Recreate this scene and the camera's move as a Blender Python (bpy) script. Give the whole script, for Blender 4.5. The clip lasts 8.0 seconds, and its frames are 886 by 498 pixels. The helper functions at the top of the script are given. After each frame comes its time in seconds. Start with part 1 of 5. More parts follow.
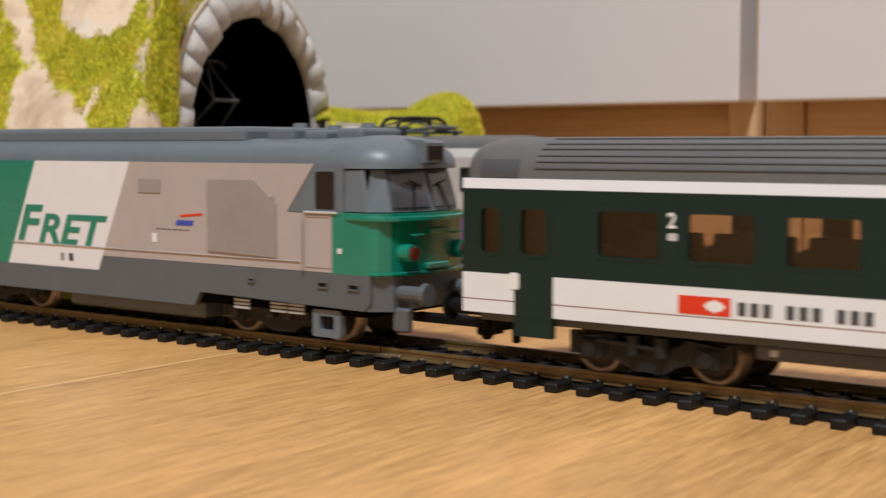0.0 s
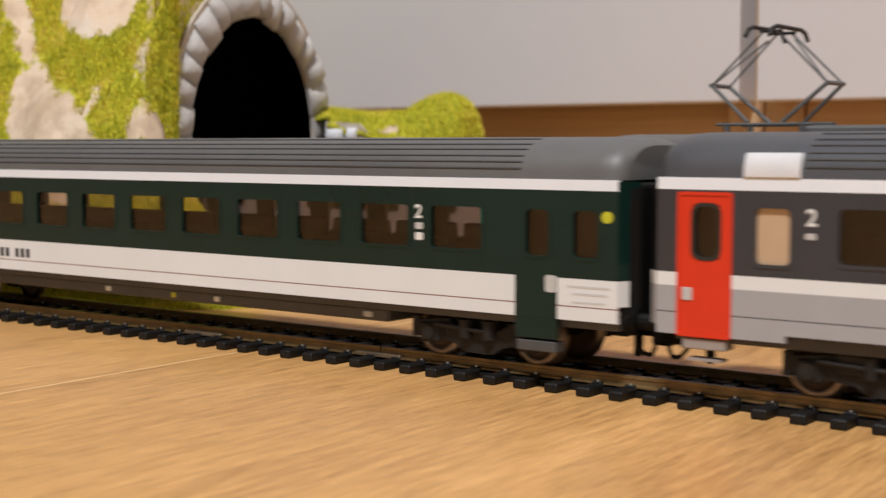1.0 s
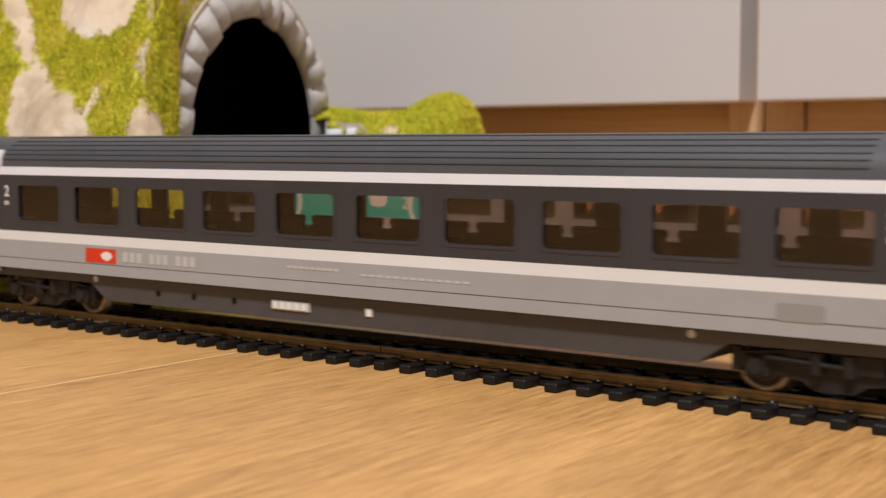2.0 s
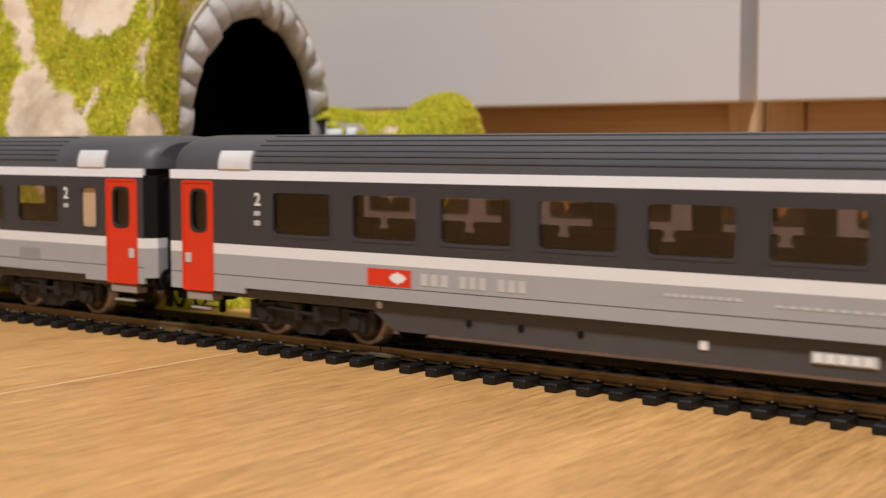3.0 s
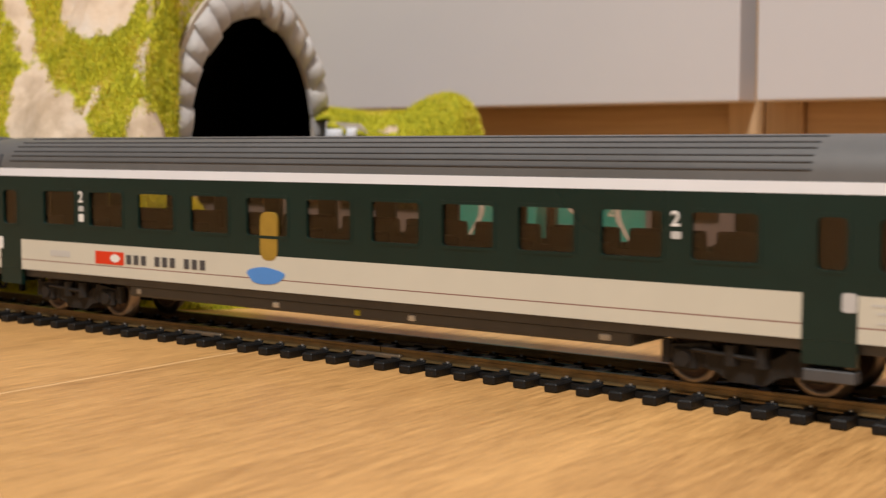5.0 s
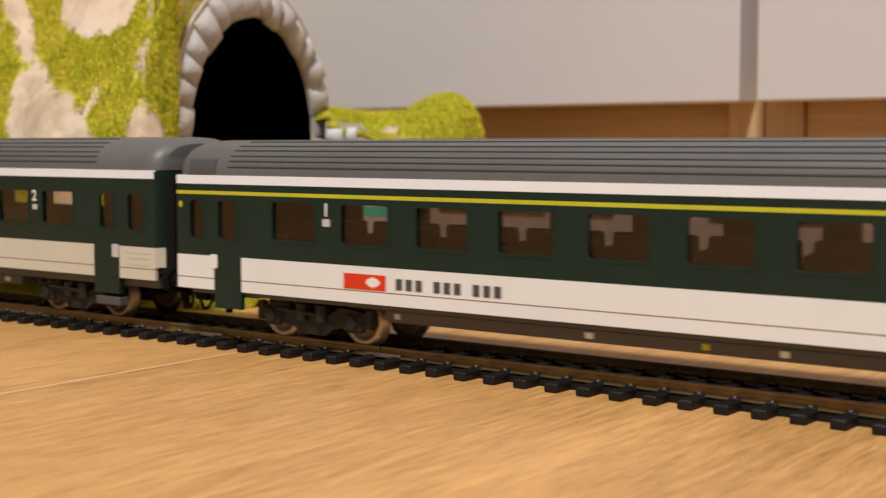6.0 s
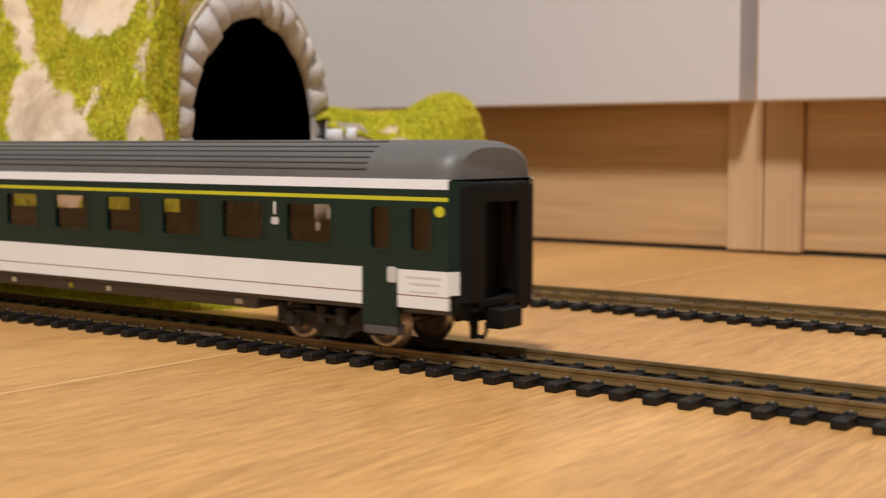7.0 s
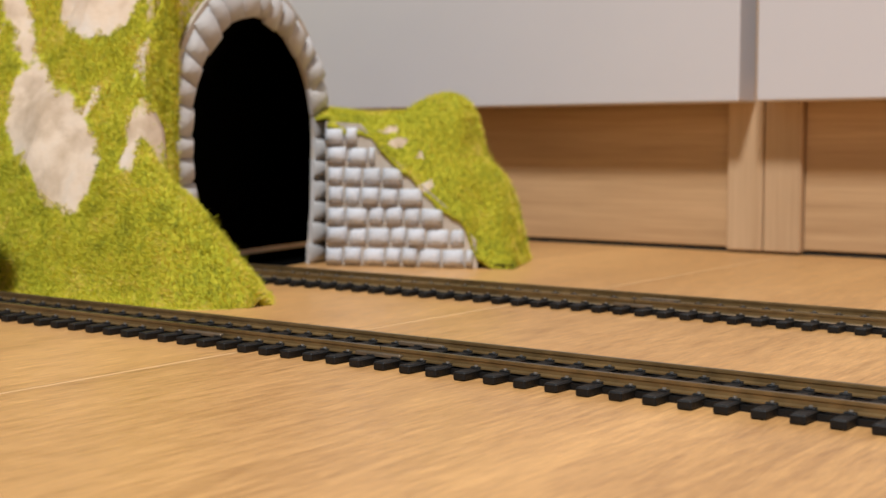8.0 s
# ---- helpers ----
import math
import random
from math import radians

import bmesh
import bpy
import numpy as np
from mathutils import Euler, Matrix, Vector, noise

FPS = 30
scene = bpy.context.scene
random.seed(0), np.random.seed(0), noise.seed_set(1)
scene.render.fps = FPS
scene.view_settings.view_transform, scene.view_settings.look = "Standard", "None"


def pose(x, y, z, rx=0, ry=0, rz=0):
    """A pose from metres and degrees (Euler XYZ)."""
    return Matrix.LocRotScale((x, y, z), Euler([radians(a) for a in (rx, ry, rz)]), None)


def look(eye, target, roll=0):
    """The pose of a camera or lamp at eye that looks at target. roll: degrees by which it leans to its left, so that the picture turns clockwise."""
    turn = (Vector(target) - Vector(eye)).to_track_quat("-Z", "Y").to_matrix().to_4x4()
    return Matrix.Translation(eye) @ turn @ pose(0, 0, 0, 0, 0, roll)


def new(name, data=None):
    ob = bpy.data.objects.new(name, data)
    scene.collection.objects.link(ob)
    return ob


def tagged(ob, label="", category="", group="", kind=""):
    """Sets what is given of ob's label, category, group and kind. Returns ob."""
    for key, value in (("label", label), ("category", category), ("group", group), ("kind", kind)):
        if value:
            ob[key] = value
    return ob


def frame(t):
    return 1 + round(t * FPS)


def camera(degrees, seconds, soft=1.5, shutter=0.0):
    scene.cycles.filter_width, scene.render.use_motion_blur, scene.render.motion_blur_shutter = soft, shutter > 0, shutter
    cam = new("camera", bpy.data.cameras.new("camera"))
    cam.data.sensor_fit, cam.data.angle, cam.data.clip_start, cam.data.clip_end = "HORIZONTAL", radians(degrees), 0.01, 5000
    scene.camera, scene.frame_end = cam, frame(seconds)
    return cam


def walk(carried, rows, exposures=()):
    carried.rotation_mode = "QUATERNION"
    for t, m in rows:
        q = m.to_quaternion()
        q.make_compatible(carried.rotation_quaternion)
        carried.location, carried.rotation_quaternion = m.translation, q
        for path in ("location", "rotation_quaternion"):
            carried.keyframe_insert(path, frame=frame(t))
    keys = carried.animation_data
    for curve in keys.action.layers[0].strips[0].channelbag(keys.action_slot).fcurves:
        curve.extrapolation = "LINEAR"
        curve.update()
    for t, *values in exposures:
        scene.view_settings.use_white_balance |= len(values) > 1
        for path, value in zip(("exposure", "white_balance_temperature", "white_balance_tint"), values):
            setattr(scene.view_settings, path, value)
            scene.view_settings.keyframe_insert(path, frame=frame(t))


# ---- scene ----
MM = 0.001
# A model railway (1:87) laid on an oak laminate floor in front of a drawer cabinet.
# x runs along the tracks, y away from the camera, z up; sizes below are in millimetres unless metres are named.
cam = camera(36.45, 8.0, soft=1.35, shutter=0.16)
cam.data.dof.use_dof = True
cam.data.dof.focus_distance = 0.29
cam.data.dof.aperture_fstop = 31
EYE = (0.0, -0.24048, 0.04882)
AIM = (EYE[0] - 0.598245, EYE[1] + 0.797696, EYE[2] - 0.076054)
walk(cam, [(0.0, look(EYE, AIM, 0.05)), (8.0, look(EYE, AIM, 0.05))],
     [(0.0, 0.0, 6500, 10), (1.0, 0.0, 6600, 11), (2.0, 0.0, 6750, 12), (3.5, 0.0, 6850, 12.5), (4.5, 0.0, 7050, 12.5), (7.0, 0.0, 7100, 12.5), (7.5, 0.0, 6750, 11), (8.0, 0.0, 6500, 10)])

# ---------- light ----------
world = bpy.data.worlds.new("room_air")
scene.world = world
world.use_nodes = True
world.node_tree.nodes["Background"].inputs[0].default_value = (1.0, 0.93, 0.85, 1)
world.node_tree.nodes["Background"].inputs[1].default_value = 0.004

FRONT_Y, BACK_Y, RAIL_Z = 0.0, 117.0, 4.0


# ---------- materials ----------
def mat(name, rgb, rough=0.5, metal=0.0, vary=0.06, scale=300.0, bump=0.0, bump_scale=None, coat=0.0, rnd=0.0, spec=0.5):
    """Painted or plastic surface with mottling at two scales and fine relief."""
    m = bpy.data.materials.new(name)
    m.use_nodes = True
    nt = m.node_tree
    b = nt.nodes["Principled BSDF"]
    b.inputs["Roughness"].default_value = rough
    b.inputs["Metallic"].default_value = metal
    b.inputs["Coat Weight"].default_value = coat
    b.inputs["Specular IOR Level"].default_value = spec
    tc = nt.nodes.new("ShaderNodeTexCoord")
    n1 = nt.nodes.new("ShaderNodeTexNoise")
    n1.inputs["Scale"].default_value = scale
    n1.inputs["Detail"].default_value = 5
    nt.links.new(tc.outputs["Object"], n1.inputs["Vector"])
    n2 = nt.nodes.new("ShaderNodeTexNoise")
    n2.inputs["Scale"].default_value = scale * 0.13
    nt.links.new(tc.outputs["Object"], n2.inputs["Vector"])
    add = nt.nodes.new("ShaderNodeMath")
    add.operation = "ADD"
    nt.links.new(n1.outputs["Fac"], add.inputs[0])
    nt.links.new(n2.outputs["Fac"], add.inputs[1])
    fac = add.outputs[0]
    if rnd:
        oi = nt.nodes.new("ShaderNodeObjectInfo")
        mu = nt.nodes.new("ShaderNodeMath")
        mu.operation = "MULTIPLY_ADD"
        mu.inputs[1].default_value = rnd
        nt.links.new(oi.outputs["Random"], mu.inputs[0])
        nt.links.new(fac, mu.inputs[2])
        fac = mu.outputs[0]
    ramp = nt.nodes.new("ShaderNodeMapRange")
    ramp.inputs["From Min"].default_value = 0.5
    ramp.inputs["From Max"].default_value = 1.5 + rnd
    ramp.inputs["To Min"].default_value = 1 - vary * 2
    ramp.inputs["To Max"].default_value = 1 + vary * 2
    nt.links.new(fac, ramp.inputs["Value"])
    mix = nt.nodes.new("ShaderNodeVectorMath")
    mix.operation = "SCALE"
    mix.inputs[0].default_value = rgb
    nt.links.new(ramp.outputs["Result"], mix.inputs["Scale"])
    nt.links.new(mix.outputs[0], b.inputs["Base Color"])
    rr = nt.nodes.new("ShaderNodeMapRange")
    rr.inputs["From Min"].default_value = 0.3
    rr.inputs["From Max"].default_value = 0.7
    rr.inputs["To Min"].default_value = max(0.02, rough - 0.07)
    rr.inputs["To Max"].default_value = min(1, rough + 0.07)
    nt.links.new(n2.outputs["Fac"], rr.inputs["Value"])
    nt.links.new(rr.outputs["Result"], b.inputs["Roughness"])
    if bump:
        nb = nt.nodes.new("ShaderNodeTexNoise")
        nb.inputs["Scale"].default_value = bump_scale or scale * 2
        nb.inputs["Detail"].default_value = 4
        nt.links.new(tc.outputs["Object"], nb.inputs["Vector"])
        bp = nt.nodes.new("ShaderNodeBump")
        bp.inputs["Strength"].default_value = bump
        bp.inputs["Distance"].default_value = 0.0006
        nt.links.new(nb.outputs["Fac"], bp.inputs["Height"])
        nt.links.new(bp.outputs["Normal"], b.inputs["Normal"])
    return m


def wood(name, dark, light, along, rough=0.45, fine=260.0, contrast=1.0, vein=38.0, short=0.05):
    """Oak grain stretched along one axis, different on every board."""
    m = bpy.data.materials.new(name)
    m.use_nodes = True
    nt = m.node_tree
    b = nt.nodes["Principled BSDF"]
    tc = nt.nodes.new("ShaderNodeTexCoord")
    oi = nt.nodes.new("ShaderNodeObjectInfo")
    off = nt.nodes.new("ShaderNodeVectorMath")
    off.operation = "SCALE"
    off.inputs[0].default_value = (3.1, 2.3, 1.7)
    nt.links.new(oi.outputs["Random"], off.inputs["Scale"])
    ad = nt.nodes.new("ShaderNodeVectorMath")
    ad.operation = "ADD"
    nt.links.new(tc.outputs["Object"], ad.inputs[0])
    nt.links.new(off.outputs[0], ad.inputs[1])

    def noise_at(sc, squash, detail, rot=0.0):
        mp = nt.nodes.new("ShaderNodeMapping")
        s = [sc, sc, sc]
        s[along] = sc * squash
        mp.inputs["Scale"].default_value = s
        mp.inputs["Rotation"].default_value = (0, 0, rot)
        nt.links.new(ad.outputs[0], mp.inputs["Vector"])
        n = nt.nodes.new("ShaderNodeTexNoise")
        n.inputs["Scale"].default_value = 1.0
        n.inputs["Detail"].default_value = detail
        n.inputs["Roughness"].default_value = 0.62
        nt.links.new(mp.outputs[0], n.inputs["Vector"])
        return n.outputs["Fac"]

    broad, veins, pores = noise_at(vein, 0.07, 3), noise_at(fine, short, 6), noise_at(fine * 5, short * 0.6, 4)
    cr = nt.nodes.new("ShaderNodeValToRGB")
    cr.color_ramp.elements[0].position, cr.color_ramp.elements[0].color = 0.5 - 0.22 / contrast, (*dark, 1)
    cr.color_ramp.elements[1].position, cr.color_ramp.elements[1].color = 0.5 + 0.2 / contrast, (*light, 1)
    m1 = nt.nodes.new("ShaderNodeMix")
    m1.inputs[0].default_value = 0.55
    nt.links.new(broad, m1.inputs[2])
    nt.links.new(veins, m1.inputs[3])
    m2 = nt.nodes.new("ShaderNodeMix")
    m2.inputs[0].default_value = 0.3
    nt.links.new(m1.outputs[0], m2.inputs[2])
    nt.links.new(pores, m2.inputs[3])
    nt.links.new(m2.outputs[0], cr.inputs[0])
    nt.links.new(cr.outputs[0], b.inputs["Base Color"])
    rr = nt.nodes.new("ShaderNodeMapRange")
    rr.inputs["To Min"].default_value, rr.inputs["To Max"].default_value = rough - 0.12, rough + 0.12
    nt.links.new(veins, rr.inputs["Value"])
    nt.links.new(rr.outputs["Result"], b.inputs["Roughness"])
    bp = nt.nodes.new("ShaderNodeBump")
    bp.inputs["Strength"].default_value, bp.inputs["Distance"].default_value = 0.25, 0.0003
    nt.links.new(m2.outputs[0], bp.inputs["Height"])
    nt.links.new(bp.outputs["Normal"], b.inputs["Normal"])
    return m


def glass(name, rgb, alpha=0.25, rough=0.05):
    """Thin clear plastic pane: tinted see-through with a gloss."""
    m = bpy.data.materials.new(name)
    m.use_nodes = True
    nt = m.node_tree
    nt.nodes.clear()
    out = nt.nodes.new("ShaderNodeOutputMaterial")
    tr = nt.nodes.new("ShaderNodeBsdfTransparent")
    tr.inputs[0].default_value = (*rgb, 1)
    gl = nt.nodes.new("ShaderNodeBsdfGlossy")
    gl.inputs["Roughness"].default_value = rough
    lw = nt.nodes.new("ShaderNodeLayerWeight")
    lw.inputs[0].default_value = 0.5
    pw = nt.nodes.new("ShaderNodeMath")
    pw.operation = "POWER"
    pw.inputs[1].default_value = 4.0
    nt.links.new(lw.outputs["Facing"], pw.inputs[0])
    ma = nt.nodes.new("ShaderNodeMath")
    ma.operation = "MULTIPLY_ADD"
    ma.inputs[1].default_value, ma.inputs[2].default_value = 0.8, 0.035
    nt.links.new(pw.outputs[0], ma.inputs[0])
    mx = nt.nodes.new("ShaderNodeMixShader")
    nt.links.new(ma.outputs[0], mx.inputs[0])
    nt.links.new(tr.outputs[0], mx.inputs[1])
    nt.links.new(gl.outputs[0], mx.inputs[2])
    nt.links.new(mx.outputs[0], out.inputs[0])
    return m


def glow(name, rgb, power):
    m = bpy.data.materials.new(name)
    m.use_nodes = True
    b = m.node_tree.nodes["Principled BSDF"]
    b.inputs["Emission Color"].default_value = (*rgb, 1)
    b.inputs["Emission Strength"].default_value = power
    return m


M_FLOOR = wood("oak_laminate", (0.35, 0.165, 0.054), (0.80, 0.447, 0.168), 1, 0.38, 800.0, 1.5, 16.0, 0.08)
M_EDGE = mat("pale_plank_edge", (0.72, 0.475, 0.24), 0.4, vary=0.1, scale=60)
M_OAK_H = wood("oak_veneer_level", (0.36, 0.21, 0.10), (0.68, 0.45, 0.25), 0, 0.5, 150.0, 1.0, 40.0)
M_OAK_V = wood("oak_veneer_upright", (0.42, 0.26, 0.14), (0.66, 0.46, 0.28), 2, 0.5, 150.0, 1.0, 40.0)
M_LACQUER = mat("matt_grey_white_lacquer", (0.655, 0.625, 0.64), 0.45, vary=0.01, scale=30)
M_WALL = mat("dull_grey_wall_paint", (0.30, 0.285, 0.265), 0.9, vary=0.02, scale=20, bump=0.2)
M_CEIL = mat("dull_grey_ceiling_paint", (0.42, 0.41, 0.40), 0.9, vary=0.02, scale=20)
M_BLACK_GAP = mat("black_joint", (0.02, 0.018, 0.015), 0.9)
M_SLEEPER = mat("black_plastic_sleeper", (0.008, 0.0078, 0.008), 0.45, vary=0.25, scale=900, bump=0.4, rnd=0.5, spec=0.28)
M_RAIL = mat("brown_tarnished_rail", (0.23, 0.152, 0.066), 0.4, 0.5, vary=0.25, scale=250)
M_RAILTOP = mat("worn_rail_head", (0.17, 0.13, 0.085), 0.34, 0.85, vary=0.2, scale=200)
M_JOINER = mat("dull_rail_joiner", (0.21, 0.16, 0.11), 0.45, 0.6, vary=0.2, scale=300)
M_RAILFOOT = mat("rail_foot_glint", (0.62, 0.52, 0.38), 0.35, 0.6, vary=0.2, scale=200)
M_PIN = mat("steel_pin", (0.50, 0.52, 0.54), 0.3, 0.85)
M_STONE = mat("grey_moulded_stone", (0.50, 0.48, 0.47), 0.75, vary=0.13, scale=160, bump=0.35, bump_scale=500, rnd=0.8)
M_STONE_BLUE = mat("pale_blue_grey_stone", (0.60, 0.61, 0.65), 0.75, vary=0.10, scale=160, bump=0.35, bump_scale=500, rnd=0.8)
M_MORTAR = mat("beige_mortar", (0.50, 0.43, 0.36), 0.85, vary=0.1, scale=200, bump=0.4)
# Black that stands in for the shade inside the tunnel.
M_BLACKOUT = mat("tunnel_shade_black", (0.004, 0.004, 0.004), 0.95, spec=0.0)
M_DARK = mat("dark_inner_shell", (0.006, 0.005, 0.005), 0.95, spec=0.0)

M_GREEN = mat("dark_green_coach_paint", (0.0035, 0.0205, 0.0172), 0.34, vary=0.08, scale=200, spec=0.38)
M_WHITE = mat("grey_white_coach_paint", (0.715, 0.735, 0.755), 0.38, vary=0.02, scale=150)
M_CREAM = mat("cream_coach_paint", (0.58, 0.565, 0.485), 0.38, vary=0.02, scale=150)
M_BAND = mat("bright_grey_band", (0.77, 0.82, 0.90), 0.35, vary=0.02, scale=150)
M_YELLOW = mat("yellow_green_line", (0.50, 0.50, 0.03), 0.4)
M_ROOF = mat("dark_grey_coach_roof", (0.112, 0.112, 0.113), 0.5, vary=0.06, scale=200)
M_ROOF_B = mat("blue_grey_coach_roof", (0.072, 0.075, 0.086), 0.5, vary=0.06, scale=200)
M_RIB = mat("roof_seam_painted_shade", (0.060, 0.060, 0.064), 0.55)
M_ANTHRA = mat("anthracite_coach_paint", (0.038, 0.039, 0.046), 0.4, vary=0.05, scale=200)
M_MIDGREY = mat("mid_grey_coach_paint", (0.345, 0.35, 0.37), 0.42, vary=0.03, scale=200)
M_SKIRT = mat("dark_grey_underframe", (0.074, 0.073, 0.075), 0.6, vary=0.1, scale=200)
M_SKIRT_B = mat("brownish_black_underframe", (0.058, 0.054, 0.054), 0.6, vary=0.1, scale=200)
M_RED = mat("bright_red_paint", (0.66, 0.036, 0.010), 0.38, vary=0.03, scale=200)
M_BOGIE = mat("sooty_bogie_plastic", (0.016, 0.014, 0.013), 0.55, vary=0.2, scale=400, bump=0.3, spec=0.3)
M_WHEEL = mat("browned_steel_wheel", (0.085, 0.057, 0.042), 0.45, 0.6, vary=0.2, scale=300)
M_TREAD = mat("bare_steel_tread", (0.29, 0.23, 0.18), 0.35, 0.85, vary=0.1, scale=300)
M_WHEEL_PALE = mat("clean_wheel_disc", (0.20, 0.145, 0.105), 0.42, 0.5, vary=0.2, scale=300)
M_TREAD_PALE = mat("polished_brass_tread", (0.56, 0.45, 0.34), 0.32, 0.8, vary=0.1, scale=300)
M_SEAT = mat("brown_seat_moulding", (0.058, 0.038, 0.027), 0.7, vary=0.1, scale=200)
M_RIM = mat("dark_window_rubber", (0.02, 0.022, 0.02), 0.45)
M_MARK_W = mat("white_print", (0.75, 0.75, 0.74), 0.5, vary=0.02)
M_MARK_G = mat("grey_print", (0.50, 0.50, 0.50), 0.5, vary=0.02)
M_MARK_D = mat("dark_print", (0.06, 0.06, 0.065), 0.5, vary=0.02)
M_LINE = mat("brown_red_line", (0.22, 0.10, 0.08), 0.5)
M_BLUE = mat("sky_blue_print", (0.07, 0.26, 0.68), 0.45, vary=0.03)
M_MUSTARD = mat("mustard_yellow_print", (0.34, 0.21, 0.03), 0.5, vary=0.12)
M_RUBBER = mat("black_rubber", (0.004, 0.004, 0.004), 0.6, spec=0.18)
M_PALE_PANEL = mat("pale_grey_panel", (0.66, 0.67, 0.70), 0.35)
M_GLASS = glass("brown_tinted_pane", (0.88, 0.82, 0.77))
M_FROST = mat("frosted_beige_pane", (0.53, 0.37, 0.24), 0.35, vary=0.03)
M_LOCO_GREY = mat("warm_grey_loco_paint", (0.41, 0.355, 0.335), 0.42, vary=0.03, scale=200)
M_LOCO_DARK = mat("slate_grey_loco_paint", (0.128, 0.153, 0.178), 0.42, vary=0.05, scale=200)
M_LOCO_SILL = mat("dark_grey_loco_sill", (0.098, 0.109, 0.122), 0.45, vary=0.05, scale=200)
M_LOCO_GREEN = mat("teal_green_loco_paint", (0.006, 0.20, 0.135), 0.28, vary=0.04, scale=200, coat=0.3)
M_LOCO_WHITE = mat("white_loco_paint", (0.72, 0.71, 0.73), 0.4, vary=0.02, scale=200)
M_SCREEN = mat("dark_windscreen", (0.075, 0.073, 0.082), 0.12)
M_CABGLASS = mat("dark_cab_glass", (0.030, 0.021, 0.018), 0.2, spec=0.12)
M_FAINT = mat("faint_grey_print", (0.27, 0.265, 0.265), 0.5, vary=0.02)
M_LOCO_PANEL = mat("grille_grey", (0.30, 0.265, 0.25), 0.55, vary=0.06, scale=300)
M_LAMP_RED = mat("red_lamp_lens", (0.11, 0.014, 0.012), 0.2)
M_LIGHTGREY = mat("light_grey_loco_paint", (0.50, 0.47, 0.46), 0.4, vary=0.03)
M_PURPLE = mat("violet_loco_band", (0.24, 0.12, 0.33), 0.4, vary=0.05)
M_PANTO = mat("grey_pantograph_metal", (0.12, 0.123, 0.125), 0.5, 0.3)
M_TEAL = mat("turquoise_coach_paint", (0.03, 0.42, 0.40), 0.4, vary=0.03)
M_DEEPBLUE = mat("deep_blue_stripe", (0.02, 0.06, 0.42), 0.4)
M_COACHGREY = mat("violet_grey_coach_paint", (0.20, 0.19, 0.21), 0.45, vary=0.04)


# ---------- building helpers (millimetres) ----------
def box(bm, x0, x1, y0, y1, z0, z1, mi=0, bevel=0.0, seg=1):
    made = bmesh.ops.create_cube(bm, size=1.0)
    vs = made["verts"]
    for v in vs:
        v.co = Vector((x0 if v.co.x < 0 else x1, y0 if v.co.y < 0 else y1, z0 if v.co.z < 0 else z1))
    faces = {f for v in vs for f in v.link_faces}
    for f in faces:
        f.material_index = mi
    if bevel:
        bmesh.ops.bevel(bm, geom=list({e for v in vs for e in v.link_edges}), offset=bevel, segments=seg, affect="EDGES", profile=0.5, clamp_overlap=True)
    return vs


def prism(bm, outline, axis, a0, a1, mi=0):
    """Outline of 2D points swept along an axis: 'x' takes (y, z), 'y' takes (x, z), 'z' takes (x, y)."""
    def put(p, a):
        return {"x": (a, p[0], p[1]), "y": (p[0], a, p[1]), "z": (p[0], p[1], a)}[axis]
    lo = [bm.verts.new(put(p, a0)) for p in outline]
    hi = [bm.verts.new(put(p, a1)) for p in outline]
    n = len(outline)
    fs = [bm.faces.new(lo), bm.faces.new(hi)]
    for i in range(n):
        fs.append(bm.faces.new((lo[i], lo[(i + 1) % n], hi[(i + 1) % n], hi[i])))
    for f in fs:
        f.material_index = mi
    return fs


def tube(bm, p, q, r, seg=10, r2=None, mi=0):
    p, q = Vector(p), Vector(q)
    d = q - p
    made = bmesh.ops.create_cone(bm, cap_ends=True, segments=seg, radius1=r, radius2=r if r2 is None else r2, depth=d.length)
    m = Matrix.Translation((p + q) / 2) @ d.to_track_quat("Z", "Y").to_matrix().to_4x4()
    bmesh.ops.transform(bm, matrix=m, verts=made["verts"])
    for f in {f for v in made["verts"] for f in v.link_faces}:
        f.material_index = mi
    return made["verts"]


def lathe(bm, profile, centre, seg=24, mi=0):
    """Profile of (radius, y) turned round the y axis at centre."""
    rings = []
    for r, y in profile:
        rings.append([bm.verts.new((centre[0] + r * math.cos(2 * math.pi * k / seg), centre[1] + y, centre[2] + r * math.sin(2 * math.pi * k / seg))) for k in range(seg)])
    for a, b in zip(rings, rings[1:]):
        for k in range(seg):
            f = bm.faces.new((a[k], a[(k + 1) % seg], b[(k + 1) % seg], b[k]))
            f.material_index, f.smooth = mi, True
    for ring in (rings[0], rings[-1]):
        f = bm.faces.new(ring)
        f.material_index = mi


def rounded(x0, x1, z0, z1, r, n=4):
    pts = []
    for cx, cz, a in ((x1 - r, z1 - r, 0), (x0 + r, z1 - r, 90), (x0 + r, z0 + r, 180), (x1 - r, z0 + r, 270)):
        for k in range(n + 1):
            t = radians(a + 90 * k / n)
            pts.append((cx + r * math.cos(t), cz + r * math.sin(t)))
    return pts


def mesh_of(name, bm, mats, smooth=False):
    bmesh.ops.recalc_face_normals(bm, faces=bm.faces[:])
    bm.transform(Matrix.Scale(MM, 4))
    me = bpy.data.meshes.new(name)
    bm.to_mesh(me)
    bm.free()
    for m in mats if isinstance(mats, (list, tuple)) else [mats]:
        me.materials.append(m)
    if smooth:
        me.shade_smooth()
        me.set_sharp_from_angle(angle=radians(35))
    return me


def part(name, bm, mats, parent=None, label="", at=None, smooth=False):
    ob = new(name, mesh_of(name, bm, mats, smooth))
    if parent is not None:
        ob.parent = parent
    if at is not None:
        ob.matrix_basis = at
    if label:
        tagged(ob, label)
    return ob


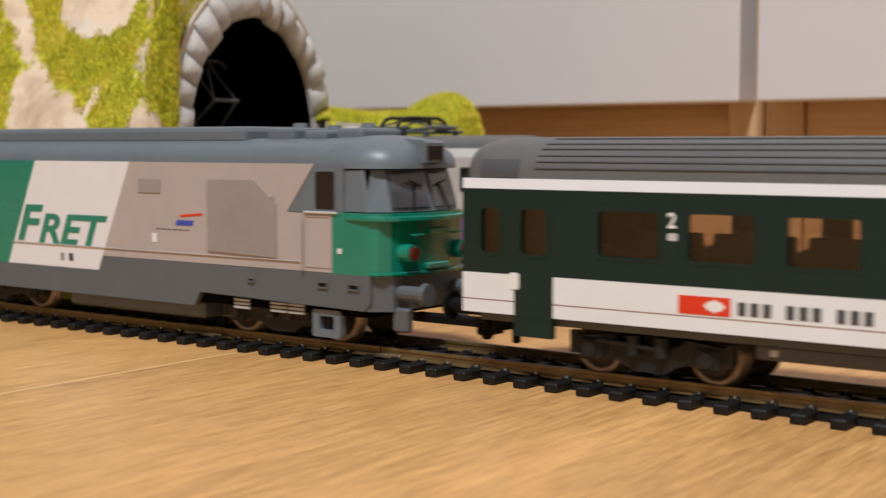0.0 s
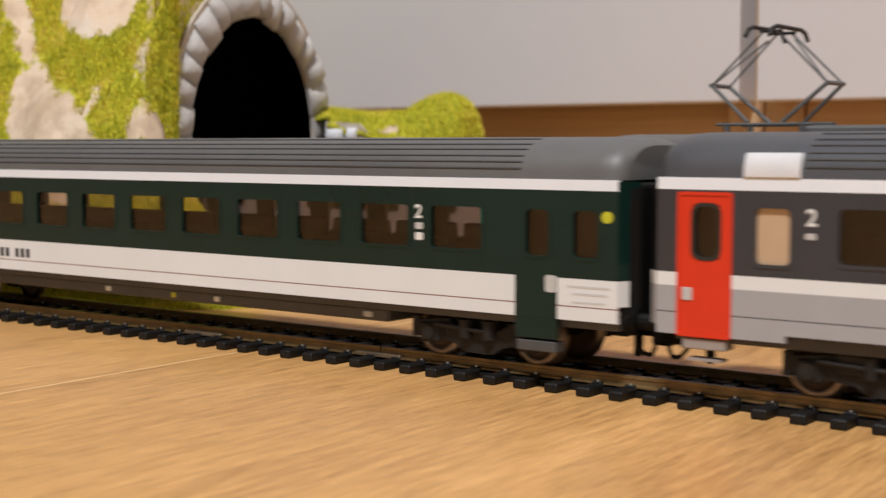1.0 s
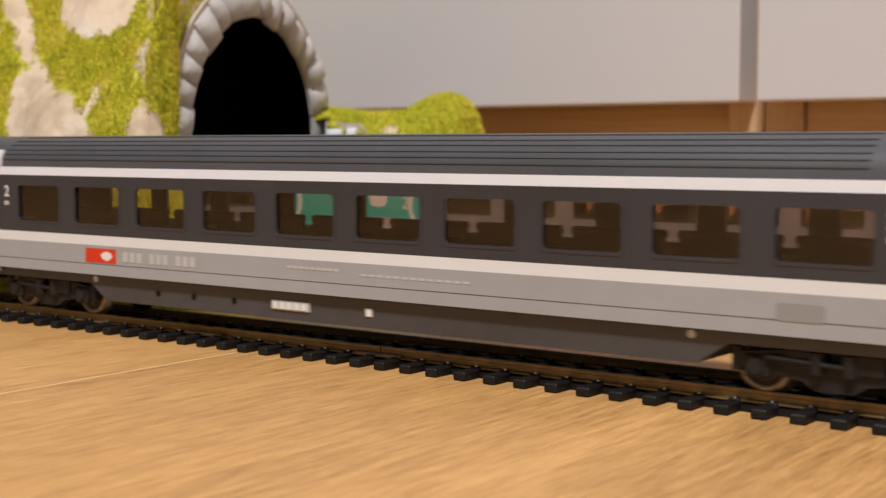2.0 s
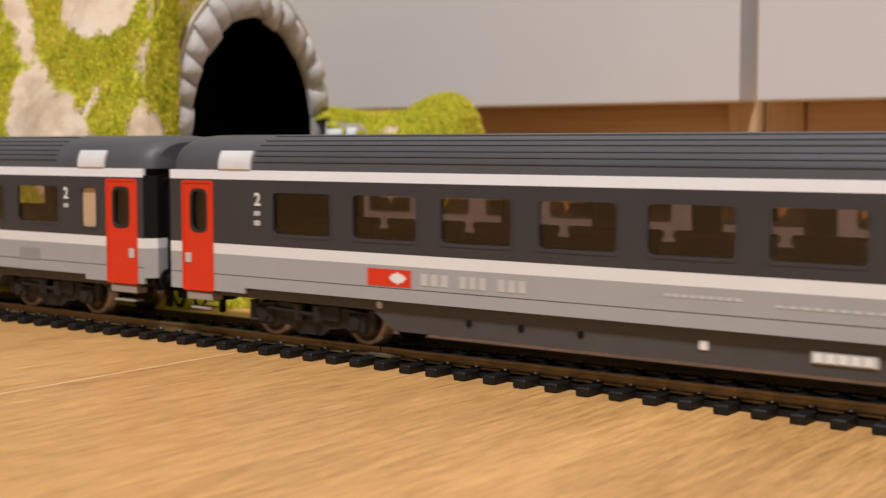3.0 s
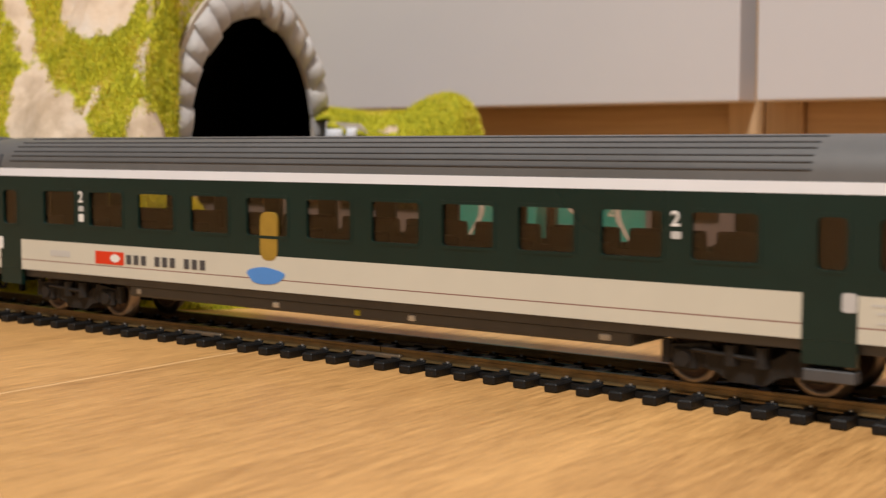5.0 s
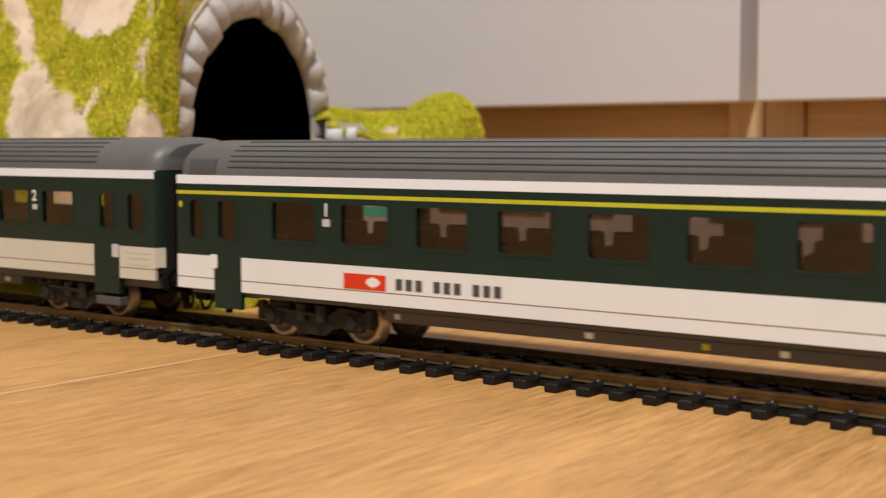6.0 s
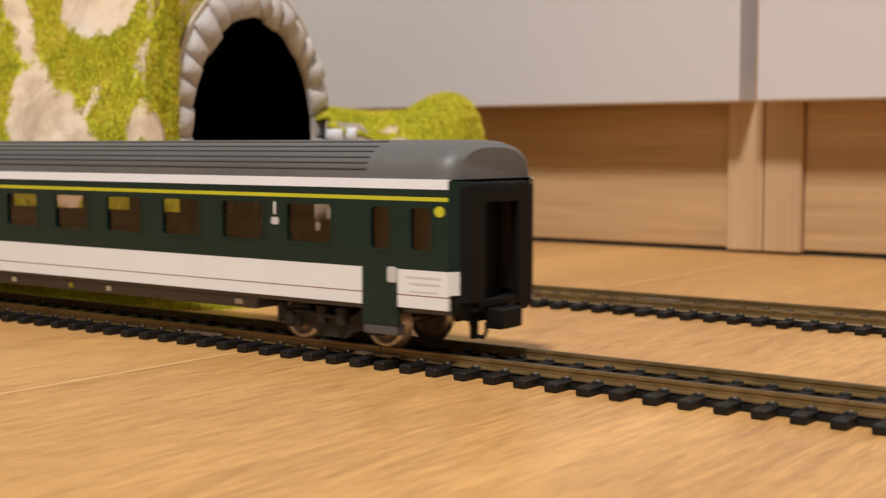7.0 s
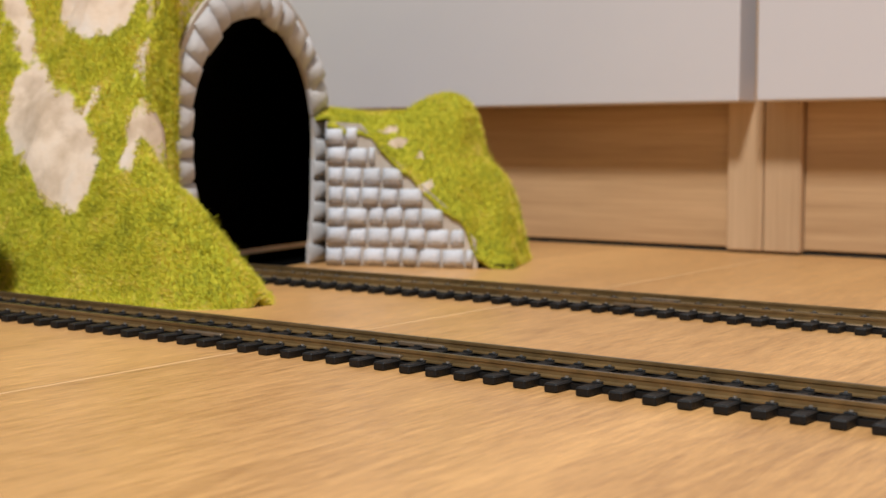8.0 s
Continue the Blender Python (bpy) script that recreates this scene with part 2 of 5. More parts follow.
def thing(name, label, category, group="", kind=""):
    return tagged(new(name), label, category, group, kind)


def text_part(name, words, x, z, size, y, material, parent, label="", squash=1.0, slant=0.0, bold=0.0):
    """Letters laid on a side facing the camera, from the built-in font."""
    cu = bpy.data.curves.new(name, "FONT")
    cu.body, cu.size, cu.extrude, cu.shear, cu.offset = words, size, 0.04, slant, bold
    tmp = bpy.data.objects.new(name, cu)
    scene.collection.objects.link(tmp)
    me = bpy.data.meshes.new_from_object(tmp.evaluated_get(bpy.context.evaluated_depsgraph_get()))
    bpy.data.objects.remove(tmp)
    me.transform(Matrix.Translation((x, y, z)) @ Matrix.Rotation(radians(90), 4, "X") @ Matrix.Diagonal((squash, 1, 1, 1)))
    me.transform(Matrix.Scale(MM, 4))
    me.materials.clear()
    me.materials.append(material)
    ob = new(name, me)
    ob.parent = parent
    if label:
        tagged(ob, label)
    return ob


# ---------- the room ----------
def floor_and_room():
    f = thing("floor", "oak laminate floor of long planks with fine grain", "floor", kind="structure")
    bm = bmesh.new()
    box(bm, -2600, 2400, -2400, 560, -12, -2)
    part("subfloor", bm, M_BLACK_GAP, f)
    rot = Matrix.Translation((-0.2295, 0, 0)) @ Matrix.Rotation(radians(1.2), 4, "Z")
    wide = 192.0
    shared = {}
    for i in range(-13, 14):
        cuts = [-2400]
        y = -2400 + 300 + (i * 457) % 1100
        while y < 500:
            cuts.append(y)
            y += 1285
        cuts.append(600)
        for a, b in zip(cuts, cuts[1:]):
            key = round(b - a)
            if key not in shared:
                bm = bmesh.new()
                box(bm, 0.1, wide - 0.1, 0.1, b - a - 0.1, -8, 0, bevel=0.3)
                bm.normal_update()
                for fc in bm.faces:
                    # Bevelled edges get a paler colour than the plank's face.
                    if fc.calc_center_median().z > -0.4 and fc.normal.z < 0.95:
                        fc.material_index = 1
                shared[key] = mesh_of("plank", bm, [M_FLOOR, M_EDGE])
            ob = new("plank", shared[key])
            ob.parent = f
            ob.matrix_basis = rot @ Matrix.Translation((i * wide * MM, a * MM, 0))
    # Unseen walls and ceiling are added; their grey limits the bounced light.
    for name, dims in (("wall_north", (-2600, 2400, 560, 660)), ("wall_south", (-2600, 2400, -2500, -2400)),
                       ("wall_west", (-2700, -2600, -2500, 660)), ("wall_east", (2400, 2500, -2500, 660))):
        bm = bmesh.new()
        box(bm, *dims, -20, 2450)
        tagged(part(name, bm, M_WALL), "unseen grey room wall that keeps bounced light low", "wall", kind="structure")
    bm = bmesh.new()
    box(bm, -2700, 2500, -2500, 660, 2450, 2550)
    tagged(part("ceiling", bm, M_CEIL), "unseen grey ceiling that keeps bounced light low", "ceiling", kind="structure")


def ceiling_lamp(x, y, power, size=0.42):
    lamp = thing("ceiling_light", "round white ceiling light that is switched on", "ceiling light")
    bm = bmesh.new()
    tube(bm, (x, y, 2418), (x, y, 2450), size * 500, 40)
    part("housing", bm, M_CEIL, lamp)
    bm = bmesh.new()
    tube(bm, (x, y, 2405), (x, y, 2416), size * 480, 40)
    part("diffuser", bm, glow("warm_diffuser", (1.0, 0.95, 0.90), 3.0), lamp)
    data = bpy.data.lights.new("ceiling_light_beam", "AREA")
    data.shape, data.size, data.energy, data.color = "DISK", size, power, (0.955, 0.985, 1.01)
    ob = new("ceiling_light_beam", data)
    ob.matrix_world = Matrix.Translation((x * MM, y * MM, 2.40))


def cabinet(x0, x1):
    c = thing("drawer_cabinet", "oak cabinet with matt grey-white drawer fronts standing on the floor", "cabinet", "cabinets along the wall")
    for a in (x0, x1 - 18):
        bm = bmesh.new()
        box(bm, a + 0.3, a + 17.7, 337, 556, 1.2, 760, bevel=0.5)
        part("side_panel", bm, M_OAK_V, c, "oak veneer side panel")
    bm = bmesh.new()
    box(bm, x0 + 18.2, x1 - 18.2, 341, 357, 2.3, 71, bevel=0.3)
    part("plinth", bm, M_OAK_H, c, "oak veneer plinth")
    bm = bmesh.new()
    box(bm, x0 + 18.2, x1 - 18.2, 342, 352, 0, 2.3)
    box(bm, x0 + 0.6, x0 + 17.4, 338, 550, 0, 1.2)
    box(bm, x1 - 17.4, x1 - 0.6, 338, 550, 0, 1.2)
    part("plinth_seal", bm, M_BLACK_GAP, c)
    bm = bmesh.new()
    box(bm, x0 + 18.2, x1 - 18.2, 341, 556, 71.2, 87)
    part("bottom_board", bm, M_OAK_H, c)
    for k in range(3):
        bm = bmesh.new()
        z = 68.8 + k * 232
        box(bm, x0 + 4.2, x1 - 4.2, 318, 336.6, z, z + 226, bevel=0.8, seg=2)
        part("drawer_front", bm, M_LACQUER, c, "matt grey-white lacquered drawer front")
    bm = bmesh.new()
    box(bm, x0, x1, 316, 556, 762, 784, bevel=0.8)
    part("top", bm, M_OAK_H, c)


floor_and_room()
ceiling_lamp(350, -1250, 95)
for k in (-2, -1, 0, 1):
    cabinet(-251 + k * 800, -251 + (k + 1) * 800)


# ---------- the tracks ----------
def sleeper_mesh():
    bm = bmesh.new()
    box(bm, -1.5, 1.5, -16.4, 16.4, 0.05, 1.9, bevel=0.3)
    for y in (-8.7, 8.7):
        box(bm, -1.2, 1.2, y - 2.0, y - 0.75, 1.65, 2.25, bevel=0.2)
        box(bm, -1.2, 1.2, y + 0.75, y + 2.0, 1.65, 2.25, bevel=0.2)
    for s in (-1, 1):
        box(bm, 1.4, 5.8, s * 8.7 - 2.2, s * 8.7 + 2.2, 0.05, 1.3)
    return mesh_of("sleeper", bm, M_SLEEPER)


def shift(i):
    """Slack in the sleeper web: small drift of the spacing along the flexible track."""
    k = ((0, 0.0), (5, 0.7), (12, -0.3), (18, -1.1), (21, -1.3), (25, 0.0), (31, 0.9), (34, 1.4))
    if i <= 0 or i >= 34:
        return 0.0 if i <= 0 else 1.4
    for (a, u), (b, v) in zip(k, k[1:]):
        if a <= i <= b:
            return u + (v - u) * (i - a) / (b - a)


def track(y, first, pitch, lo, hi, drift, label):
    t = thing("railway_track", label, "model track", "tracks on the floor")
    head = [(-0.45, 4.0), (0.45, 4.0), (0.5, 3.85), (0.48, 3.3), (0.3, 3.15), (0.3, 2.25), (1.4, 2.05), (1.4, 1.75), (-1.4, 1.75), (-1.4, 2.05), (-0.3, 2.25), (-0.3, 3.15), (-0.48, 3.3), (-0.5, 3.85)]
    x = lo
    while x < hi:
        e = min(x + 230, hi)
        for s in (-1, 1):
            bm = bmesh.new()
            prism(bm, [(p[0] + s * 8.7, p[1]) for p in head], "x", x + 0.15, e - 0.15)
            for f in bm.faces:
                z = f.calc_center_median().z
                # On the far track the foot's glint is painted as a brighter colour.
                f.material_index = 1 if z > 3.98 else 2 if z < 2.0 and not drift else 0
            part("rail", bm, [M_RAIL, M_RAILTOP, M_RAILFOOT], t, at=pose(0, y * MM, 0))
        x = e
    for s, x in ((-1, -247.5), (1, -192.5), (-1, -191.0), (1, 39.0)) if drift else ((-1, -191.0), (1, -191.0)):
        bm = bmesh.new()
        for o in (-1, 1):
            box(bm, x - 6.5, x + 6.5, *sorted((s * 8.7 + o * 0.35, s * 8.7 + o * 1.75)), 1.7, 2.7, bevel=0.2)
        part("rail_joiner", bm, M_JOINER, t, "dull grey-brown rail joiner", at=pose(0, y * MM, 0))
    me = sleeper_mesh()
    bmp = bmesh.new()
    for s in (-1, 1):
        for o in (-1.3, 1.3):
            tube(bmp, (0, s * 8.7 + o, 2.1), (0, s * 8.7 + o, 2.55), 0.4, 6)
    pin = mesh_of("rail_pin", bmp, M_PIN)
    i = math.ceil((lo - first) / pitch)
    while first + i * pitch < hi:
        ob = new("sleeper", me)
        ob.parent = t
        ob.matrix_basis = Matrix.Translation(((first + i * pitch + (shift(i) if drift else 0)) * MM, y * MM, 0))
        pn = new("rail_pin", pin)
        pn.parent = ob
        i += 1
    return t


track(FRONT_Y, -320.8, 7.17, -881, 420, True, "straight model track with brown rails and black sleepers near the camera")
track(BACK_Y, -329.0, 7.17, -881, 420, False, "straight model track that runs into the tunnel")


# ---------- coaches ----------
def side_sheet(bm, L, y, bands, openings, thick, u0=0.6):
    """A coach side split by band and opening edges; band = (z0, z1, [(u from, material index)...])."""
    zs = sorted({b[0] for b in bands} | {b[1] for b in bands} | {z for o in openings for z in o[2:4]})
    us = sorted({u0, L - u0} | {u for o in openings for u in o[0:2]} | {max(u0, s[0]) for b in bands for s in b[2]})
    us = [u for u in us if u0 <= u <= L - u0]
    cache = {}

    def vert(u, z, yy):
        if (u, z, yy) not in cache:
            cache[(u, z, yy)] = bm.verts.new((u, yy, z))
        return cache[(u, z, yy)]

    def solid(ua, ub, za, zb):
        um, zm = (ua + ub) / 2, (za + zb) / 2
        if any(o[0] < um < o[1] and o[2] < zm < o[3] for o in openings):
            return None
        for b in bands:
            if b[0] < zm < b[1]:
                m = None
                for u, mi in b[2]:
                    if um > u:
                        m = mi
                return m
        return None
    inner = y + thick * (1 if y < 0 else -1)
    cells = {}
    for i, (ua, ub) in enumerate(zip(us, us[1:])):
        for j, (za, zb) in enumerate(zip(zs, zs[1:])):
            m = solid(ua, ub, za, zb)
            if m is not None:
                cells[(i, j)] = m
    for (i, j), m in cells.items():
        ua, ub, za, zb = us[i], us[i + 1], zs[j], zs[j + 1]
        f = bm.faces.new([vert(u, z, y) for u, z in ((ua, za), (ub, za), (ub, zb), (ua, zb))])
        f.material_index = m
        f = bm.faces.new([vert(u, z, inner) for u, z in ((ua, za), (ua, zb), (ub, zb), (ub, za))])
        f.material_index = 0
        for di, dj, a, b in ((-1, 0, (ua, za), (ua, zb)), (1, 0, (ub, za), (ub, zb)), (0, -1, (ua, za), (ub, za)), (0, 1, (ua, zb), (ub, zb))):
            if (i + di, j + dj) not in cells:
                f = bm.faces.new([vert(*a, y), vert(*b, y), vert(*b, inner), vert(*a, inner)])
                f.material_index = m


def ring(bm, outer, inner, y0, y1, mi=0):
    """A rounded frame between two outlines of (x, z) with the same number of points."""
    rows = [[bm.verts.new((p[0], y, p[1])) for p in o] for o, y in ((outer, y0), (outer, y1), (inner, y1), (inner, y0))]
    n = len(outer)
    for a, b in zip(rows, rows[1:] + rows[:1]):
        for k in range(n):
            f = bm.faces.new((a[k], a[(k + 1) % n], b[(k + 1) % n], b[k]))
            f.material_index = mi


def add_window(parent, u0, u1, z0, z1, y, r, frame_mat, pane_mat=None, name="window"):
    s = -1 if y < 0 else 1
    bm = bmesh.new()
    box(bm, u0 + 0.1, u1 - 0.1, y - s * 0.75, y - s * 0.5, z0 + 0.1, z1 - 0.1)
    w = part(name, bm, pane_mat or M_GLASS, parent)
    bm = bmesh.new()
    ring(bm, rounded(u0 - 0.35, u1 + 0.35, z0 - 0.35, z1 + 0.35, r), rounded(u0 + 0.35, u1 - 0.35, z0 + 0.35, z1 - 0.35, r * 0.8), y - s * 0.6, y + s * 0.12)
    part("window_frame", bm, frame_mat, w)
    return w


def roof_outline(z_eave, z_top, half, n=10):
    """Barrel roof: tight shoulders and a flat crown."""
    pts = []
    for k in range(2 * n + 1):
        a = math.pi * k / (2 * n)
        c, s = math.cos(a), math.sin(a)
        pts.append((half * math.copysign(abs(c) ** 0.72, c), z_eave + (z_top - z_eave) * abs(s) ** 0.86))
    return pts


def roof_mesh(L, z_eave, z_top, half, round_left, round_right):
    bm = bmesh.new()
    base = roof_outline(z_eave, z_top, half)
    stations = [(0.0, 0.80), (1.0, 0.91), (3.0, 0.98), (6.0, 1.0), (L - 6.0, 1.0), (L - 3.0, 0.98), (L - 1.0, 0.91), (L, 0.80)]
    if not round_left:
        stations[0:3] = [(0.6, 1.0)]
    if not round_right:
        stations[-3:] = [(L - 0.6, 1.0)]
    rows = [[bm.verts.new((u, p[0] * (0.1 + 0.9 * k), z_eave + (p[1] - z_eave) * k)) for p in base] for u, k in stations]
    for a, b in zip(rows, rows[1:]):
        for i in range(len(base) - 1):
            f = bm.faces.new((a[i], a[i + 1], b[i + 1], b[i]))
            f.smooth = True
    bm.faces.new(rows[0])
    bm.faces.new(rows[-1][::-1])
    return bm


def roof_patch(z_eave, z_top, half, u0, u1, z_lo, z_hi, proud):
    """A thin panel that follows the slope of the roof on both sides."""
    made = []
    for side in (-1, 1):
        bm = bmesh.new()
        line = [(abs(y) * side, z) for y, z in roof_outline(z_eave, z_top, half, 40)[:41] if z_lo <= z <= z_hi]
        outer = [(y + side * proud, z + proud * 0.6) for y, z in line]
        inner = [(y - side * 0.4, z - 0.3) for y, z in line]
        prism(bm, outer + inner[::-1], "x", u0, u1)
        made.append(bm)
    return made


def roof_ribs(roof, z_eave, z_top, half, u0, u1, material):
    """Raised seams along the roof, six on each slope; their shade is a darker colour."""
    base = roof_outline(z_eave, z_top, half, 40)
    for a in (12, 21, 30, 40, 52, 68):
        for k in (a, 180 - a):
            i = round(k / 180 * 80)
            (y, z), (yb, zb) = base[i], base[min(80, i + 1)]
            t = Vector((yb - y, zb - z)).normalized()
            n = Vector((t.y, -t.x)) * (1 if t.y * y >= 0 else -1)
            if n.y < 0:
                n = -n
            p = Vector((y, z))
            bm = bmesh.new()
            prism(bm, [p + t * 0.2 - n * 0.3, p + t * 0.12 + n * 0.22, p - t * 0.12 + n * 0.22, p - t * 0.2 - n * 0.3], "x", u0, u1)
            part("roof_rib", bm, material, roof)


WHEELS = []


def wheelset_bm(r=5.3):
    bm = bmesh.new()
    for s in (-1, 1):
        prof = [(0.8, s * 7.1), (r - 1.2, s * 7.1), (r + 0.95, s * 7.2), (r + 0.95, s * 7.6), (r + 0.1, s * 8.0), (r, s * 9.6), (r - 0.9, s * 9.7), (r - 1.1, s * 9.3), (1.5, s * 9.2), (1.3, s * 9.7), (0.4, s * 9.7)]
        lathe(bm, prof, (0, 0, 0), 28)
        for f in bm.faces:
            c = f.calc_center_median()
            if math.hypot(c.x, c.z) > r - 1.05 and s * c.y > 0:
                f.material_index = 1
        for k in range(4):
            a = k * math.pi / 2
            tube(bm, (2.6 * math.cos(a), s * 9.15, 2.6 * math.sin(a)), (2.6 * math.cos(a), s * 9.45, 2.6 * math.sin(a)), 0.55, 6)
    tube(bm, (0, -9.5, 0), (0, 9.5, 0), 0.8, 8)
    return bm


def bogie(parent, u, base=25.0, heavy=False, r=5.3, bright=False):
    """Side frames with axle boxes, springs and a bolster between two wheelsets."""
    bm = bmesh.new()
    h = base / 2
    for s in (-1, 1):
        y0, y1 = (s * 12.6, s * 10.4) if s < 0 else (s * 10.4, s * 12.6)
        o = [(-h - 4, 9.0), (-h - 3, 11.6), (-h + 4, 12.4), (-4, 10.0), (4, 10.0), (h - 4, 12.4), (h + 3, 11.6), (h + 4, 9.0), (h - 2, 8.0), (6, 7.2), (3.5, 5.6), (-3.5, 5.6), (-6, 7.2), (-h + 2, 8.0)]
        prism(bm, o, "y", y0, y1)
        for c in (-h, h):
            box(bm, c - 2.6, c + 2.6, s * 12.4 - 0.9, s * 12.4 + 0.9, 7.0, 11.4, bevel=0.5)
            tube(bm, (c, s * 12.2, 9.2), (c, s * 13.8, 9.2), 1.9, 14, 1.5)
            for o2 in (-4.2, 4.2):
                tube(bm, (c + o2, s * 11.8, 8.0), (c + o2, s * 11.8, 12.4), 1.15, 8)
        tube(bm, (-3, s * 13.0, 8.8), (-3, s * 13.0, 12.6), 1.4, 10)
        tube(bm, (3, s * 13.0, 8.8), (3, s * 13.0, 12.6), 1.4, 10)
        tube(bm, (-h + 2, s * 13.6, 11.2), (2, s * 13.6, 10.4), 0.55, 8)
        if heavy:
            box(bm, -h + 5, -3, s * 12.6 - 0.8, s * 12.6 + 0.8, 9.0, 13.0, bevel=0.4)
            box(bm, 3, h - 5, s * 12.6 - 0.8, s * 12.6 + 0.8, 9.0, 13.0, bevel=0.4)
    box(bm, -4, 4, -10.6, 10.6, 8, 12.6)
    b = part("bogie", bm, M_BOGIE, parent, "sooty black bogie", at=pose(u * MM, 0, 0))
    me = mesh_of("wheelset", wheelset_bm(r), [M_WHEEL_PALE, M_TREAD_PALE] if bright else [M_WHEEL, M_TREAD])
    for c in (-h, h):
        w = new("wheelset", me)
        w.parent = b
        w.matrix_basis = pose(c * MM, 0, (RAIL_Z + r) * MM)
        WHEELS.append((w, c, r))
    return b


def coupling_and_buffers(parent, L, back=0.0):
    """Buffers at both ends, a close coupling and its hanging wire loop."""
    for s, u in ((-1, 0.0), (1, L)):
        e = u - (back if s > 0 else 0.0)
        for y in (-11.5, 11.5):
            bm = bmesh.new()
            out = 6.2 if s < 0 else -0.4
            tube(bm, (e - s * 4.5, y, 15.2), (e + s * (out - 1.0), y, 15.2), 1.7, 12)
            tube(bm, (e + s * (out - 1.1), y, 15.2), (e + s * out, y, 15.2), 3.0, 20, 2.7)
            part("buffer", bm, M_RUBBER, parent)
        bm = bmesh.new()
        box(bm, *sorted((u - s * 14, u - s * 0.5)), -2.2, 2.2, 11.0, 13.4, bevel=0.3)
        box(bm, *sorted((u - s * 3.6, u + s * 0.9)), -4.2, 4.2, 9.6, 14.2, bevel=0.5)
        box(bm, *sorted((u - s * 7.0, u - s * 5.4)), -5.2, -3.6, 7.2, 12.0, bevel=0.3)
        cp = part("coupling", bm, M_RUBBER, parent, "black plastic close coupling")
        bm = bmesh.new()
        way = [(e - s * 3.0, 12.6), (e - s * 2.4, 10.0), (e - s * 0.8, 8.2), (e + s * 0.8, 8.0), (e + s * 1.6, 9.6), (e + s * 1.5, 11.4)]
        for (a, za), (b, zb) in zip(way, way[1:]):
            tube(bm, (a, -6.5, za), (b, -6.5, zb), 0.45, 6)
        part("hose", bm, M_RUBBER, cp, "black bent brake hose")


def gangway(parent, L, z0=15.5, z1=40.0, half=9.2):
    for s, u in ((-1, 0.0), (1, L)):
        bm = bmesh.new()
        a, b = sorted((u + (2.9 if s < 0 else 0.5) * s, u - s * 1.6))
        for y in (-half, half):
            box(bm, a, b, y - 1.5, y + 1.5, z0, z1, bevel=0.7, seg=2)
        box(bm, a, b, -half - 3.4, half + 3.4, z1 - 1.6, z1 + 1.4, bevel=1.0, seg=3)
        box(bm, a, b, -half, half, z0 - 1.2, z0 + 0.6, bevel=0.3)
        part("gangway_bellows", bm, M_RUBBER, parent, "black rubber gangway bellows")


def interior(parent, lefts, width, z_floor=17.0, crest=31.6, slit=27.4, waist=0.0):
    """Back-to-back seats: low cushions by the windows, high backs along the aisle with a slit at every pillar."""
    pitch = lefts[1] - lefts[0]
    posts = [lefts[0] - (pitch - width) / 2 + pitch * k for k in range(len(lefts) + 1)]
    bm = bmesh.new()
    box(bm, posts[0] - 2, posts[-1] + 2, -2.2, -0.6, z_floor, slit)
    for a, b in zip(posts, posts[1:]):
        box(bm, a + 1.25 + waist, b - 1.25 - waist, -2.3, -0.5, slit - 0.4, crest - 0.9, bevel=0.3)
        box(bm, a + 1.25, b - 1.25, -2.4, -0.4, crest - 1.9, crest, bevel=0.5)
    part("seat_rows", bm, M_SEAT, parent, "brown moulded plastic seats")
    for y0, y1, back, low in ((-13.8, -3.0, -8.0, 6.2), (2.0, 13.8, 13.8, 7.2)):
        bm = bmesh.new()
        box(bm, posts[0] - 2, posts[-1] + 2, y0, y1, z_floor, z_floor + 1)
        for a, b in zip(posts, posts[1:]):
            box(bm, a + 1.2, a + pitch * 0.38, y0, y1, z_floor, z_floor + low, bevel=0.6)
            box(bm, b - pitch * 0.38, b - 1.2, y0, y1, z_floor, z_floor + low, bevel=0.6)
        for c in posts:
            box(bm, c - 1.7, c + 1.7, min(y0, back), min(y1, back), z_floor, z_floor + 12.0, bevel=0.6)
        part("seat_rows", bm, M_SEAT, parent, "brown moulded plastic seats")
    for a, b, y in ((1.5, lefts[0] - 6.0, -11.0), (1.5, lefts[0] - 6.0, 10.0), (lefts[-1] + width + 6.0, lefts[-1] + width + 32.0, -11.0), (lefts[-1] + width + 6.0, lefts[-1] + width + 32.0, 10.0)):
        bm = bmesh.new()
        box(bm, a, b, y, y + 1.0, z_floor, z_floor + 22.0)
        part("vestibule_wall", bm, M_SEAT, parent, "brown moulded vestibule wall")


def bars(bm, u0, u1, z0, z1, y, count, fill=0.66):
    w = (u1 - u0) / count
    for k in range(count):
        box(bm, u0 + k * w, u0 + k * w + w * fill, y - 0.09, y + 0.05, z0, z1)


